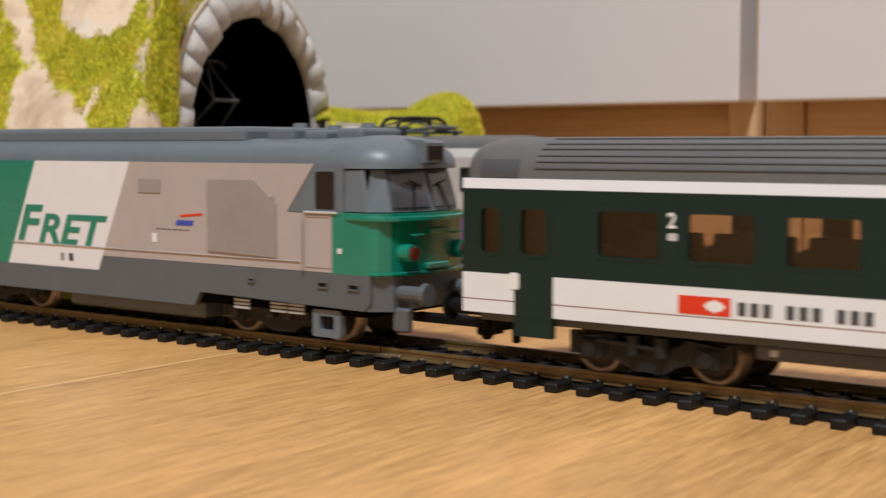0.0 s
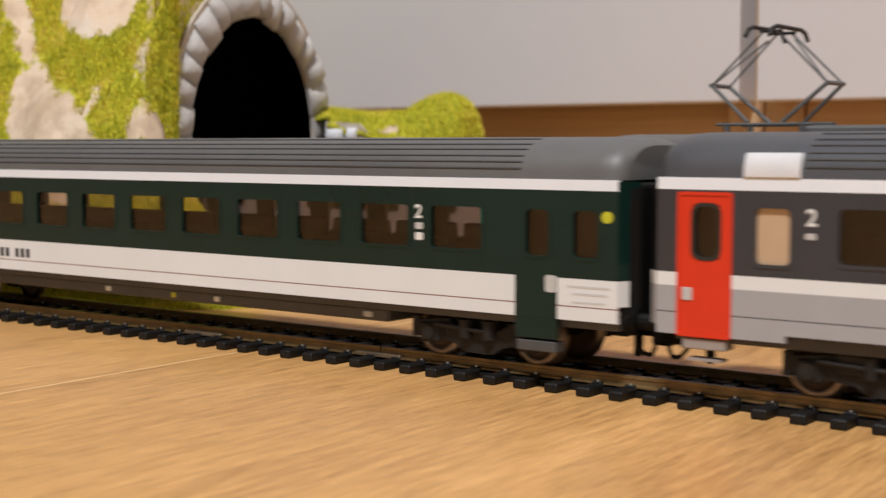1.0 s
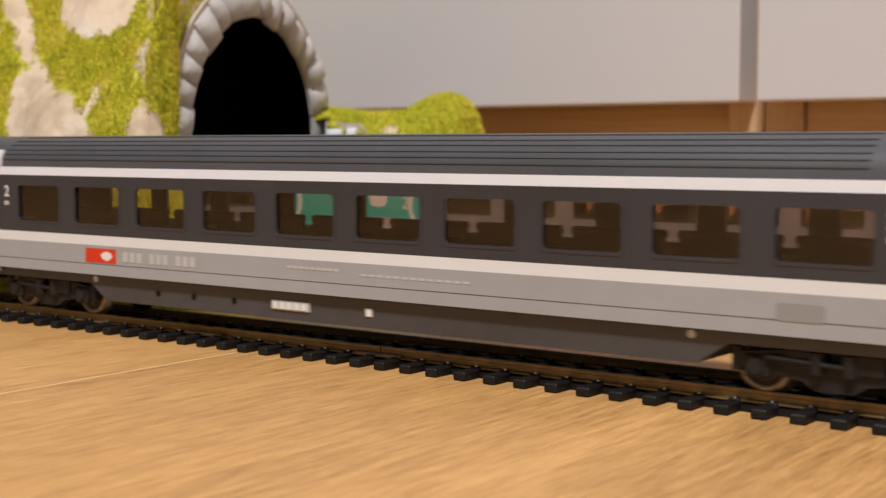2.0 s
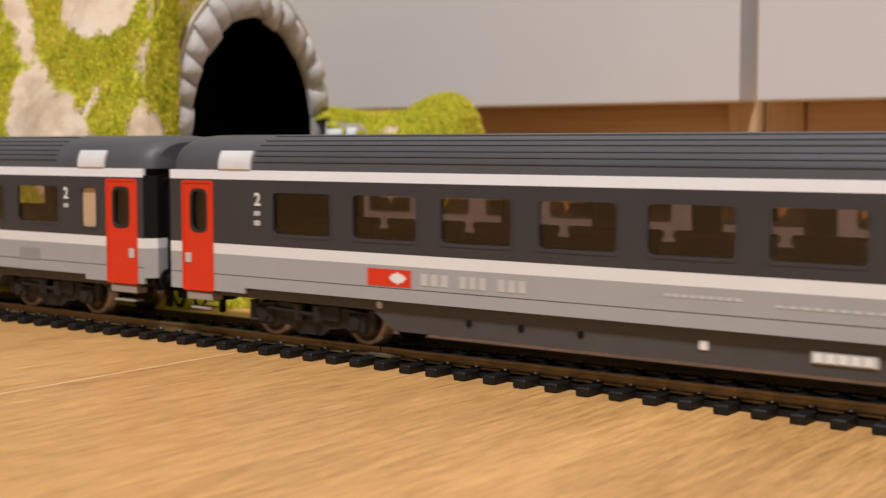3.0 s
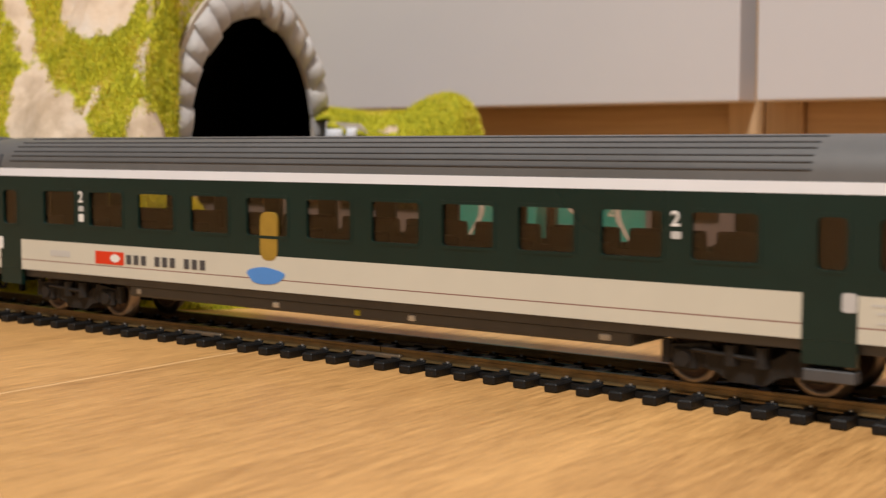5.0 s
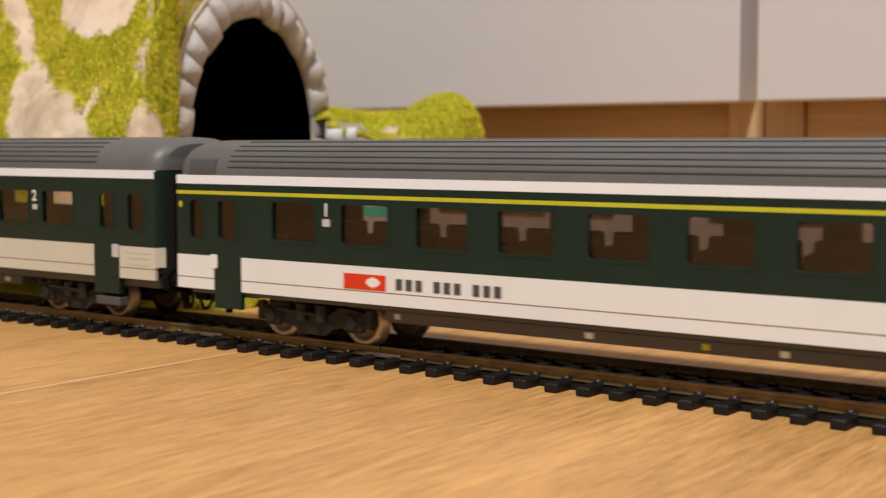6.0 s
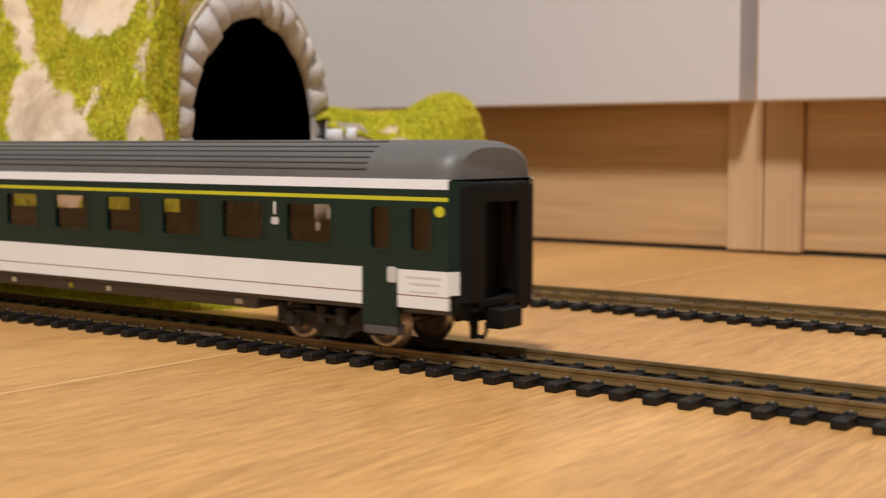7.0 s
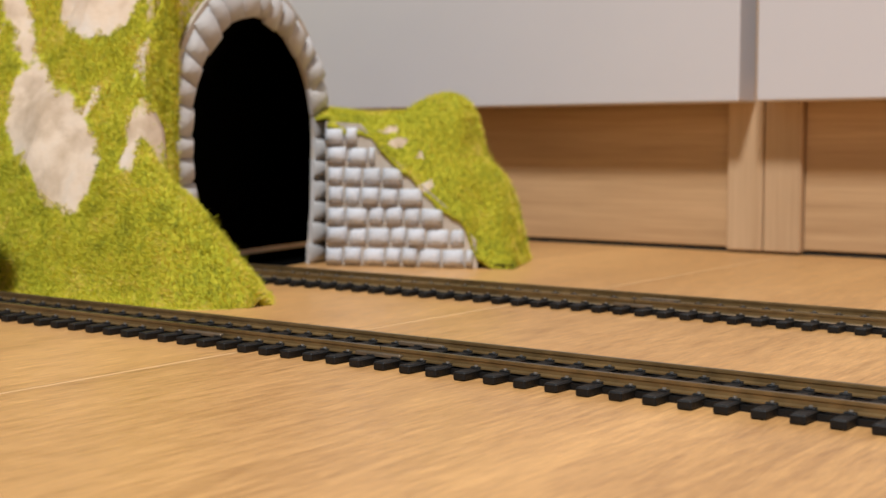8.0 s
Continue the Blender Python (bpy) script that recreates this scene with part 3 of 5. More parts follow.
def side_marks(c, y, marks):
    """Small prints on a side: (name, kind, ...)."""
    for mk in marks:
        kind = mk[0]
        if kind == "logo":
            _, u0, u1, z0, z1 = mk
            bm = bmesh.new()
            box(bm, u0, u1, y - 0.08, y + 0.05, z0, z1)
            lg = part("logo_panel", bm, M_RED, c, "red panel with a white emblem")
            bm = bmesh.new()
            um, zm, h = u0 + (u1 - u0) * 0.70, (z0 + z1) / 2, (z1 - z0)
            prism(bm, [(um - h * 0.62, zm), (um - h * 0.34, zm + h * 0.26), (um + h * 0.34, zm + h * 0.26), (um + h * 0.62, zm), (um + h * 0.34, zm - h * 0.26), (um - h * 0.34, zm - h * 0.26)], "y", y - 0.13, y - 0.06)
            box(bm, um - 0.3, um + 0.3, y - 0.14, y - 0.06, zm - h * 0.36, zm + h * 0.36)
            part("emblem", bm, M_MARK_W, lg)
        elif kind == "bars":
            _, u0, u1, z0, z1, n, m = mk
            bm = bmesh.new()
            bars(bm, u0, u1, z0, z1, y, n)
            part("print", bm, m, c)
        elif kind == "text":
            _, words, u, z, size, m = mk
            text_part("class_number", words, u + 0.2, z + 0.1, size * 0.80, y - 0.06, m, c, bold=0.08)
        elif kind == "plate":
            _, u0, u1, z0, z1, m = mk
            bm = bmesh.new()
            prism(bm, rounded(u0, u1, z0, z1, min(u1 - u0, z1 - z0) * 0.2, 2), "y", y - 0.12, y + 0.05)
            part("plate", bm, m, c)
        elif kind == "patch":
            _, u0, u1, z0, z1, m = mk
            bm = bmesh.new()
            prism(bm, rounded(u0, u1, z0, z1, 2.0, 4), "y", y - 0.1, y + 0.55)
            part("sticker", bm, m, c, "plain mustard yellow sticker")
        elif kind == "oval":
            _, u0, u1, z0, z1, m = mk
            bm = bmesh.new()
            w = 0.06 if u1 - u0 > 6 else 0.0
            rim = [(2 * math.pi * k / 28, 1 + w * math.sin(6 * math.pi * k / 28 + 0.6) + w * 0.6 * math.sin(10 * math.pi * k / 28)) for k in range(28)]
            prism(bm, [((u0 + u1) / 2 + (u1 - u0) / 2 * r * math.cos(a), (z0 + z1) / 2 + (z1 - z0) / 2 * r * math.sin(a)) for a, r in rim], "y", y - 0.1, y + 0.05)
            part("sticker", bm, m, c)


def green_coach(label, lefts, width, first_class=False, cream=False, marks=(), z_top=50.3, lift=0.0, group="coaches of the passing train"):
    """Green coach with a pale lower panel, two end doors and a ribbed roof."""
    L, Y = 275.0, 16.2
    c = thing("passenger_coach", label, "model coach", group)
    pale = M_CREAM if cream else M_WHITE
    mats = [M_GREEN, pale, M_BAND, M_YELLOW, M_LINE]
    zb = 14.4
    door_l, door_r = (13.4, 22.6), (245.0, 255.0)
    low = [(0, 1), (door_l[0], 0), (door_l[1], 1), (door_r[0], 0), (door_r[1], 1)]
    bands = [(zb, 17.0, low), (17.0, 17.25, [(0, 4), (door_l[0], 0), (door_l[1], 4), (door_r[0], 0), (door_r[1], 4)]), (17.25, 22.6, low), (22.6, 39.8, [(0, 0)]), (39.8, 41.9, [(0, 2)])]
    if first_class:
        bands[3:4] = [(22.6, 37.3, [(0, 0)]), (37.3, 38.15, [(0, 3)]), (38.15, 39.8, [(0, 0)])]
    opens = [(u, u + width, 26.9, 36.3) for u in lefts]
    narrow = [(4.9, 10.2, 26.4, 36.2), (14.6, 21.3, 26.4, 36.2), (247.2, 253.2, 26.4, 36.2), (258.2, 264.4, 26.4, 36.2)]
    for y in (-Y, Y):
        bm = bmesh.new()
        side_sheet(bm, L - 5.9, y, bands, opens + narrow, 0.9)
        part("side_wall", bm, mats, c, "dark green side with a pale lower panel")
        for o in opens:
            add_window(c, *o, y, 0.9, M_GREEN)
        for o in narrow:
            add_window(c, *o, y, 1.4, M_GREEN, name="door_window")
        for a, b in (door_l, door_r):
            bm = bmesh.new()
            s = -1 if y < 0 else 1
            box(bm, a + 0.1, b - 0.1, *sorted((y - s * 1.2, y + s * 0.02)), 10.2, zb - 0.02)
            part("door_skirt", bm, M_GREEN, c)
            if a > 100:
                bm = bmesh.new()
                box(bm, a + 0.3, b - 0.3, *sorted((y - s * 3.2, y - s * 0.1)), 8.0, 10.2, bevel=0.2)
                part("step", bm, M_SKIRT, c, "dark grey door step")
    # tapered ends with a vestibule opening
    for u, s in ((0.6, -1), (L - 6.5, 1)):
        bm = bmesh.new()
        for y in (-1, 1):
            o = [(u - s * 0.2, y * 15.1), (u + s * 2.7, y * 12.0), (u + s * 2.7, y * 6.4), (u + s * 1.9, y * 6.4), (u + s * 1.8, y * 11.4), (u - s * 0.9, y * 15.1)]
            prism(bm, o, "z", zb + 1.5, 40.4)
        box(bm, *sorted((u + s * 1.9, u + s * 2.7)), -6.4, 6.4, 37.0, 40.4)
        part("end_wall", bm, M_RUBBER, c, "black end wall")
        for y in (-1, 1):
            bm = bmesh.new()
            skin = [(u, y * Y), (u + s * 2.2, y * 11.4), (u + s * 2.0, y * 11.3), (u - s * 0.2, y * 15.7)]
            prism(bm, skin, "z", 17.6, 22.6, 1)
            prism(bm, skin, "z", 22.6, 39.8, 0)
            prism(bm, skin, "z", 39.8, 41.6, 0)
            part("corner_panel", bm, mats, c)
        bm = bmesh.new()
        box(bm, *sorted((u - s * 3.0, u - s * 2.2)), -1.0, 6.4, zb + 1.5, 37)
        part("end_door", bm, M_RUBBER, c)
        bm = bmesh.new()
        box(bm, *sorted((u - s * 6.0, u - s * 5.2)), -5.6, -3.4, zb + 5, 37)
        part("vestibule_panel", bm, M_FROST, c, "beige vestibule panel")
    bm = roof_mesh(L - 5.8, 41.9, z_top, 16.0, True, True)
    roof = part("roof", bm, M_ROOF, c, "dark grey ribbed roof", smooth=True)
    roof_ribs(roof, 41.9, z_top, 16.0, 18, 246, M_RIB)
    for u in (8.0,):
        for bm in roof_patch(41.9, z_top, 16.0, u - 3.0, u + 6.0, 41.9, 45.6, 0.3):
            part("roof_hatch", bm, M_ROOF_B, c)
    bm = bmesh.new()
    box(bm, 4, L - 7, -14.5, 14.5, 13.2, 15.6)
    box(bm, 64, 210, -13.6, 13.6, 10.4, 13.4, bevel=0.5)
    part("underframe", bm, M_SKIRT, c, "dark grey underframe with long equipment boxes")
    for u, w, m in ((67, 1.6, M_MARK_G), (115, 2.0, M_MARK_W), (140.2, 1.6, M_YELLOW), (155.5, 1.8, M_MARK_W), (203, 2.5, M_MARK_G)):
        bm = bmesh.new()
        box(bm, u, u + w, -13.9, -13.3, 11.2, 12.5, bevel=0.2)
        part("equipment_label", bm, m, c)
    interior(c, lefts, width)
    bogie(c, 42.0, bright=first_class)
    bogie(c, 233.5, bright=first_class)
    coupling_and_buffers(c, L - 2.0, 3.0)
    gangway(c, L - 4.8, half=8.2)
    side_marks(c, -Y, marks)
    for ob in c.children:
        if not ob.name.startswith(("bogie", "coupling", "buffer", "step", "underframe", "equipment")):
            ob.location.z += lift * MM
    return c


def grey_coach(label, small_left, small_right, hatch_right, vent_u, label_u, group="coaches of the passing train"):
    """Anthracite and grey coach with red end doors."""
    L, Y = 308.0, 16.2
    c = thing("passenger_coach", label, "model coach", group)
    mats = [M_ANTHRA, M_MIDGREY, M_WHITE, M_BAND, M_LINE, M_RED]
    zb = 14.2
    dl, dr = (4.9, 15.6), (290.8, 302.6)

    def lay(mi):
        return [(0, mi), (dl[0], 5), (dl[1], mi), (dr[0], 5), (dr[1], mi)]
    bands = [(zb, 15.5, [(0, 1), (dl[0], 5), (dl[1], 1), (26.0, None), (282.0, 1), (dr[0], 5), (dr[1], 1)]), (15.5, 18.2, lay(1)), (18.2, 18.4, [(0, 0), (dl[0], 5), (dl[1], 0), (dr[0], 5), (dr[1], 0)]), (18.4, 23.2, lay(1)), (23.2, 25.7, lay(2)), (25.7, 40.4, lay(0)), (40.4, 41.0, [(0, 0)]), (41.0, 43.2, [(0, 3)])]
    lefts = [35.0 + 24.25 * k for k in range(10)]
    wd = 18.3
    opens = [(u, u + wd, 28.3, 38.5) for u in lefts]
    extra = [(dl[0] + 3.0, dl[1] - 2.4, 28.4, 38.3), (dr[0] + 2.6, dr[1] - 3.2, 28.4, 38.3)]
    if small_left:
        extra.append((19.9, 26.9, 27.6, 38.3))
    if small_right:
        extra.append((280.5, 287.0, 27.6, 38.3))
    for y in (-Y, Y):
        bm = bmesh.new()
        side_sheet(bm, L - 2.5, y, bands, opens + extra, 0.9)
        part("side_wall", bm, mats, c, "anthracite and grey side with a white stripe")
        for o in opens:
            add_window(c, *o, y, 1.3, M_ANTHRA)
        for o in extra[:2]:
            add_window(c, *o, y, 2.0, M_RIM, name="door_window")
        for o in extra[2:]:
            add_window(c, *o, y, 1.3, M_ANTHRA, M_FROST, name="small_window")
        s = -1 if y < 0 else 1
        for a, b in (dl, dr):
            bm = bmesh.new()
            ring(bm, rounded(a - 0.1, b + 0.1, zb - 0.3, 40.6, 0.6), rounded(a + 0.5, b - 0.5, zb + 0.4, 40.0, 0.5), y - s * 0.3, y + s * 0.18)
            part("door_frame", bm, M_RED, c, "bright red door frame")
            bm = bmesh.new()
            box(bm, a + 1, b - 1, *sorted((y - s * 4, y - s * 0.2)), 11.6, 13.6, bevel=0.2)
            box(bm, a + 2, b - 2, *sorted((y - s * 3.4, y - s * 0.6)), 9.4, 9.9)
            part("step", bm, M_LOCO_PANEL, c, "pale grey door step")
            bm = bmesh.new()
            pb = b - 3.2 if a > 100 else a + 1.0
            box(bm, pb, pb + 2.0, *sorted((y, y + s * 0.2)), 20.6, 23.0, bevel=0.2)
            part("door_button", bm, M_MARK_G, c)
    for u, s in ((0.6, -1), (L - 3.1, 1)):
        bm = bmesh.new()
        for y in (-1, 1):
            o = [(u, y * Y), (u + s * 2.4, y * 13.6), (u + s * 2.4, y * 6.0), (u + s * 1.6, y * 6.0), (u + s * 1.4, y * 13.0), (u - s * 0.6, y * 15.4)]
            prism(bm, o, "z", zb + 1.5, 23.2, 1)
            prism(bm, o, "z", 23.2, 25.7, 2)
            prism(bm, o, "z", 25.7, 41.5, 0)
        box(bm, *sorted((u + s * 1.6, u + s * 2.4)), -6, 6, 37.5, 41.5)
        part("end_wall", bm, [M_RUBBER, M_MIDGREY, M_WHITE], c, "black end wall with a grey and white lower part")
        bm = bmesh.new()
        box(bm, *sorted((u + s * 0.6, u + s * 1.2)), -6, 6, zb + 1.5, 37.5)
        part("end_door", bm, M_RUBBER, c)
    bm = roof_mesh(L - 1.0, 43.2, 51.6, 16.0, True, True)
    roof = part("roof", bm, M_ROOF_B, c, "blue-grey ribbed roof", smooth=True)
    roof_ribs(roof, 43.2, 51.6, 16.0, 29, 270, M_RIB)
    spots = [17.0] + ([279.0] if hatch_right else [])
    for u in spots:
        for bm in roof_patch(43.2, 51.6, 16.0, u + 0.8, u + 11.3, 43.2, 47.7, 0.5):
            part("roof_panel", bm, M_PALE_PANEL, c, "pale grey louvred roof panel")
    bm = bmesh.new()
    box(bm, 4, L - 6, -14.5, 14.5, 13.0, 15.4)
    prism(bm, [(60, 15.6), (248, 15.6), (238, 8.8), (70, 8.8)], "y", -14.6, 14.6)
    part("underframe", bm, M_SKIRT_B, c, "brownish black full-length skirt")
    bm = bmesh.new()
    box(bm, vent_u, vent_u + 12.0, -14.9, -14.4, 10.9, 13.2, bevel=0.2)
    vent = part("vent_panel", bm, M_MARK_G, c, "pale louvred vent")
    bm = bmesh.new()
    for k in range(5):
        box(bm, vent_u + 0.6 + k * 2.25, vent_u + 2.1 + k * 2.25, -15.1, -14.8, 11.3, 12.8)
    part("vent_slot", bm, M_MARK_W, vent)
    for u in (90, 103, 117):
        bm = bmesh.new()
        tube(bm, (u, -14.8, 12), (u, -14.3, 12), 0.8, 8)
        part("bolt", bm, M_RUBBER, c)
    for u in (66, 237):
        bm = bmesh.new()
        tube(bm, (u, -14.9, 14.2), (u, -14.3, 14.2), 0.8, 12)
        part("filler_cap", bm, M_MARK_G, c)
    bm = bmesh.new()
    box(bm, label_u, label_u + 1.8, -14.9, -14.4, 11.3, 13.2, bevel=0.2)
    part("equipment_label", bm, M_MARK_W, c)
    interior(c, lefts, wd, 17.5, 32.4, 28.4, 0.5)
    bogie(c, 43.5, 28.6, True)
    bogie(c, 263.5, 28.6, True)
    coupling_and_buffers(c, L - 1.0)
    gangway(c, L - 1.0)
    marks = [("logo", 63.8, 75.9, 18.7, 22.4), ("bars", 78.6, 86.6, 19.4, 21.9, 3, M_MARK_G), ("bars", 88.8, 96.2, 19.4, 21.9, 3, M_MARK_G), ("bars", 98.4, 106.0, 19.4, 21.9, 3, M_MARK_G),
             ("text", "2", 29.2, 35.0, 5.2, M_MARK_W), ("plate", 29.4, 31.3, 32.7, 33.8, M_MARK_G),
             ("text", "2", 273.2, 35.0, 5.2, M_MARK_W), ("plate", 273.5, 275.4, 32.7, 33.8, M_MARK_G),
             ("bars", 136, 152, 21.0, 21.6, 9, M_MARK_G), ("bars", 158, 188, 20.4, 20.9, 13, M_MARK_G), ("plate", 254, 263, 18.2, 21.4, M_FAINT), ("bars", 255, 262, 20.2, 20.7, 4, M_MARK_D)]
    if not small_left:
        marks.append(("plate", 29.4, 31.3, 30.4, 31.6, M_MARK_G))
    side_marks(c, -Y, marks)
    return c


def name_bars(u, w):
    return [("bars", u + k * w * 1.27, u + k * w * 1.27 + w, 18.0, 20.4, 3, M_MARK_D) for k in range(3)]


def end_prints():
    return [("bars", 257.5, 267.0, 20.9, 21.3, 9, M_MARK_G), ("bars", 258.5, 266.5, 19.5, 19.9, 8, M_MARK_G), ("bars", 258.5, 266.0, 17.9, 18.2, 7, M_MARK_G), ("plate", 252.2, 254.8, 19.6, 23.0, M_MARK_G), ("plate", 12.2, 14.6, 19.6, 23.0, M_MARK_W), ("bars", 12.6, 14.2, 20.2, 22.4, 1, M_MARK_G)]


lefts_2nd = [32.4 + 19.1 * k for k in range(11)]
coach_a = green_coach("dark green second-class coach with a white lower panel and grey roof", lefts_2nd, 13.6, lift=0.5, marks=[("logo", 50.0, 60.4, 17.6, 21.0)] + name_bars(61.8, 7.2) + end_prints() + [
    ("text", "2", 47.2, 33.2, 5.0, M_MARK_W), ("plate", 47.6, 49.6, 30.9, 32.3, M_MARK_G), ("text", "2", 219.2, 33.2, 5.0, M_MARK_W), ("plate", 219.6, 221.6, 30.9, 32.3, M_MARK_G), ("plate", 219.6, 221.6, 28.6, 30.2, M_MARK_W), ("oval", 264.9, 267.4, 33.6, 35.9, M_YELLOW)])
coach_b = grey_coach("anthracite and grey coach with red doors and two roof panels", True, True, True, 129.4, 158.0)
coach_c = grey_coach("anthracite and grey coach with red doors and one pale roof panel", False, False, False, 164.0, 142.5)
coach_d = green_coach("dark green second-class coach with a cream lower panel and blue sticker", lefts_2nd, 13.6, cream=True, lift=0.9, marks=[("logo", 54.0, 65.2, 17.6, 20.9)] + name_bars(66.2, 8.4) + end_prints() + [
    ("text", "2", 47.2, 33.2, 5.0, M_MARK_W), ("plate", 47.6, 49.6, 30.9, 32.3, M_MARK_G), ("plate", 47.6, 49.6, 28.2, 30.2, M_MARK_W), ("text", "2", 219.2, 33.2, 5.0, M_MARK_W), ("plate", 219.6, 221.6, 30.9, 32.3, M_MARK_G),
    ("oval", 109.2, 121.0, 15.9, 19.9, M_BLUE), ("patch", 113.6, 119.0, 21.6, 32.8, M_MUSTARD), ("bars", 35.5, 44.0, 18.6, 20.2, 6, M_MARK_G)])
coach_e = green_coach("dark green first-class coach with a yellow line under the roof", [32.4 + 21.1 * k for k in range(10)], 13.9, first_class=True, marks=[("logo", 54.6, 66.6, 17.5, 20.9)] + name_bars(69.4, 8.0) + end_prints() + [
    ("text", "1", 48.2, 33.2, 5.0, M_MARK_W), ("plate", 48.4, 50.6, 30.9, 32.6, M_MARK_G), ("text", "1", 217.6, 33.2, 5.0, M_MARK_W), ("plate", 217.8, 220.0, 30.9, 32.6, M_MARK_G), ("oval", 265.0, 267.6, 34.0, 36.3, M_YELLOW), ("oval", 1.4, 2.6, 34.0, 35.6, M_YELLOW)])


# ---------- the diesel locomotive ----------
def diesel_loco():
    L, Y = 197.0, 16.0
    c = thing("diesel_locomotive", "grey, white and teal-green freight diesel locomotive", "model locomotive")
    # side: slanted colour fields
    zs, ze = 16.8, 44.9

    def lean(u0, z):
        return u0 + (z - zs) * 0.45
    for y in (-Y, Y):
        s = -1 if y < 0 else 1
        for name, a, b, m in (("green_field", 20.0, 47.6, M_LOCO_GREEN), ("white_field", 47.6, 86.0, M_LOCO_WHITE)):
            bm = bmesh.new()
            prism(bm, [(a if a == 20.0 else a, zs), (b, zs), (lean(b, ze), ze), (lean(a, ze) if a != 20.0 else a, ze)], "y", *sorted((y - s * 1.0, y)))
            part(name, bm, m, c)
        bm = bmesh.new()
        z2 = 20.6
        prism(bm, [(lean(86.0, z2), z2), (166.8, z2), (166.8, 33.6), (153.0, 33.9), (161.5, ze), (lean(86.0, ze), ze)], "y", *sorted((y - s * 1.0, y)))
        part("grey_field", bm, M_LOCO_GREY, c)
        bm = bmesh.new()
        prism(bm, [(153.4, 34.0), (170.0, 34.0), (170, ze), (161.9, ze)], "y", *sorted((y - s * 1.6, y - s * 0.05)))
        part("cab_side", bm, M_LOCO_DARK, c)
        bm = bmesh.new()
        prism(bm, [(2, 8.6), (20, 10.2), (122, 10.2), (124, 13.6), (176, 12.6), (178, 14.4), (178, 20.5), (lean(86.0, 20.5) + 0.2, 20.5), (86.2, zs - 0.1), (20, zs - 0.1), (6, 20.5), (4, 20.5)], "y", *sorted((y - s * 1.4, y + s * 0.12)))
        part("sill", bm, M_LOCO_SILL, c, "dark grey sill")
        bm = bmesh.new()
        prism(bm, rounded(161.6, 167.8, 34.6, 43.4, 0.8), "y", *sorted((y - s * 0.2, y + s * 0.03)))
        w = part("cab_side_window", bm, M_CABGLASS, c, "dark cab side window")
        bm = bmesh.new()
        ring(bm, rounded(161.3, 168.1, 34.2, 43.7, 0.9), rounded(161.8, 167.6, 34.7, 43.2, 0.7), y - s * 0.1, y + s * 0.12)
        part("window_frame", bm, M_LOCO_DARK, w)
        bm = bmesh.new()
        box(bm, 158.4, 168.4, *sorted((y, y + s * 0.5)), 33.7, 34.3, bevel=0.15)
        part("window_sill", bm, M_LIGHTGREY, w, "pale sill below the cab window")
        bm = bmesh.new()
        prism(bm, [(127.0, 23.8), (149.8, 23.2), (149.8, 35.5), (143.0, 40.9), (127.0, 40.9)], "y", *sorted((y, y + s * 0.35)))
        g = part("grille", bm, M_LOCO_PANEL, c, "grey ventilation grille")
        for k in range(16):
            bm = bmesh.new()
            box(bm, 127.6, 142.5 if k > 12 else 149.2, *sorted((y + s * 0.3, y + s * 0.365)), 24.6 + k, 25.2 + k)
            part("grille_slat", bm, M_LOCO_PANEL, g)
        bm = bmesh.new()
        box(bm, 102.0, 110.3, *sorted((y, y + s * 0.2)), 37.2, 40.8, bevel=0.1)
        part("small_grille", bm, M_LOCO_PANEL, c)
        bm = bmesh.new()
        ring(bm, rounded(158.6, 166.6, 21.6, 33.4, 0.5), rounded(159.0, 166.2, 22.0, 33.0, 0.5), y - s * 0.2, y + s * 0.15)
        part("cab_door", bm, M_LOCO_GREY, c)
        bm = bmesh.new()
        tube(bm, (158.2, y + s * 0.8, 20.8), (158.2, y + s * 0.8, 33.0), 0.25, 6)
        tube(bm, (50, y + s * 0.16, 22.7), (158, y + s * 0.16, 22.7), 0.14, 6)
        part("handrail", bm, M_LOCO_GREY, c, "thin pale handrail")
    # roof
    bm = roof_mesh(150.0, ze, 50.8, 15.6, False, False)
    bmesh.ops.translate(bm, verts=bm.verts[:], vec=(16, 0, 0))
    part("roof", bm, M_LOCO_DARK, c, "slate grey roof", smooth=True)
    bm = bmesh.new()
    box(bm, 22, 133, -9.5, 9.5, 49.2, 53.6, bevel=1.2, seg=2)
    part("roof_walkway", bm, M_LOCO_DARK, c)
    for u, w, h in ((138, 9, 53.2), (150, 7, 52.6), (160, 8, 53.0)):
        bm = bmesh.new()
        box(bm, u, u + w, -7, 7, 49, h, bevel=0.8, seg=2)
        tube(bm, (u + w / 2, 0, h - 0.3), (u + w / 2, 0, h + 1.2), 2.0, 12, 1.6)
        part("roof_vent", bm, M_LOCO_DARK, c)
    # cab ends
    for end in (1, -1):
        def flip(u):
            return u if end > 0 else L - u
        bm = bmesh.new()
        rows = []
        for u, half, zt2 in ((162, 15.7, 51.2), (170, 15.7, 51.4), (174, 15.3, 51.2), (177.5, 14.2, 50.5), (180, 12.4, 49.2), (181.4, 10.2, 47.4), (182.2, 8.0, 45.4)):
            rows.append([bm.verts.new((flip(u), p[0] * half / 15.6, 43.9 + (p[1] - ze) * (zt2 - 43.9) / 5.7)) for p in roof_outline(ze, 50.6, 15.6)])
        for a, b in zip(rows, rows[1:]):
            for i in range(len(a) - 1):
                bm.faces.new((a[i], a[i + 1], b[i + 1], b[i])).smooth = True
        bm.faces.new(rows[-1])
        bm.faces.new(rows[0][::-1])
        part("cab_roof", bm, M_LOCO_DARK, c, smooth=True)
        bm = bmesh.new()
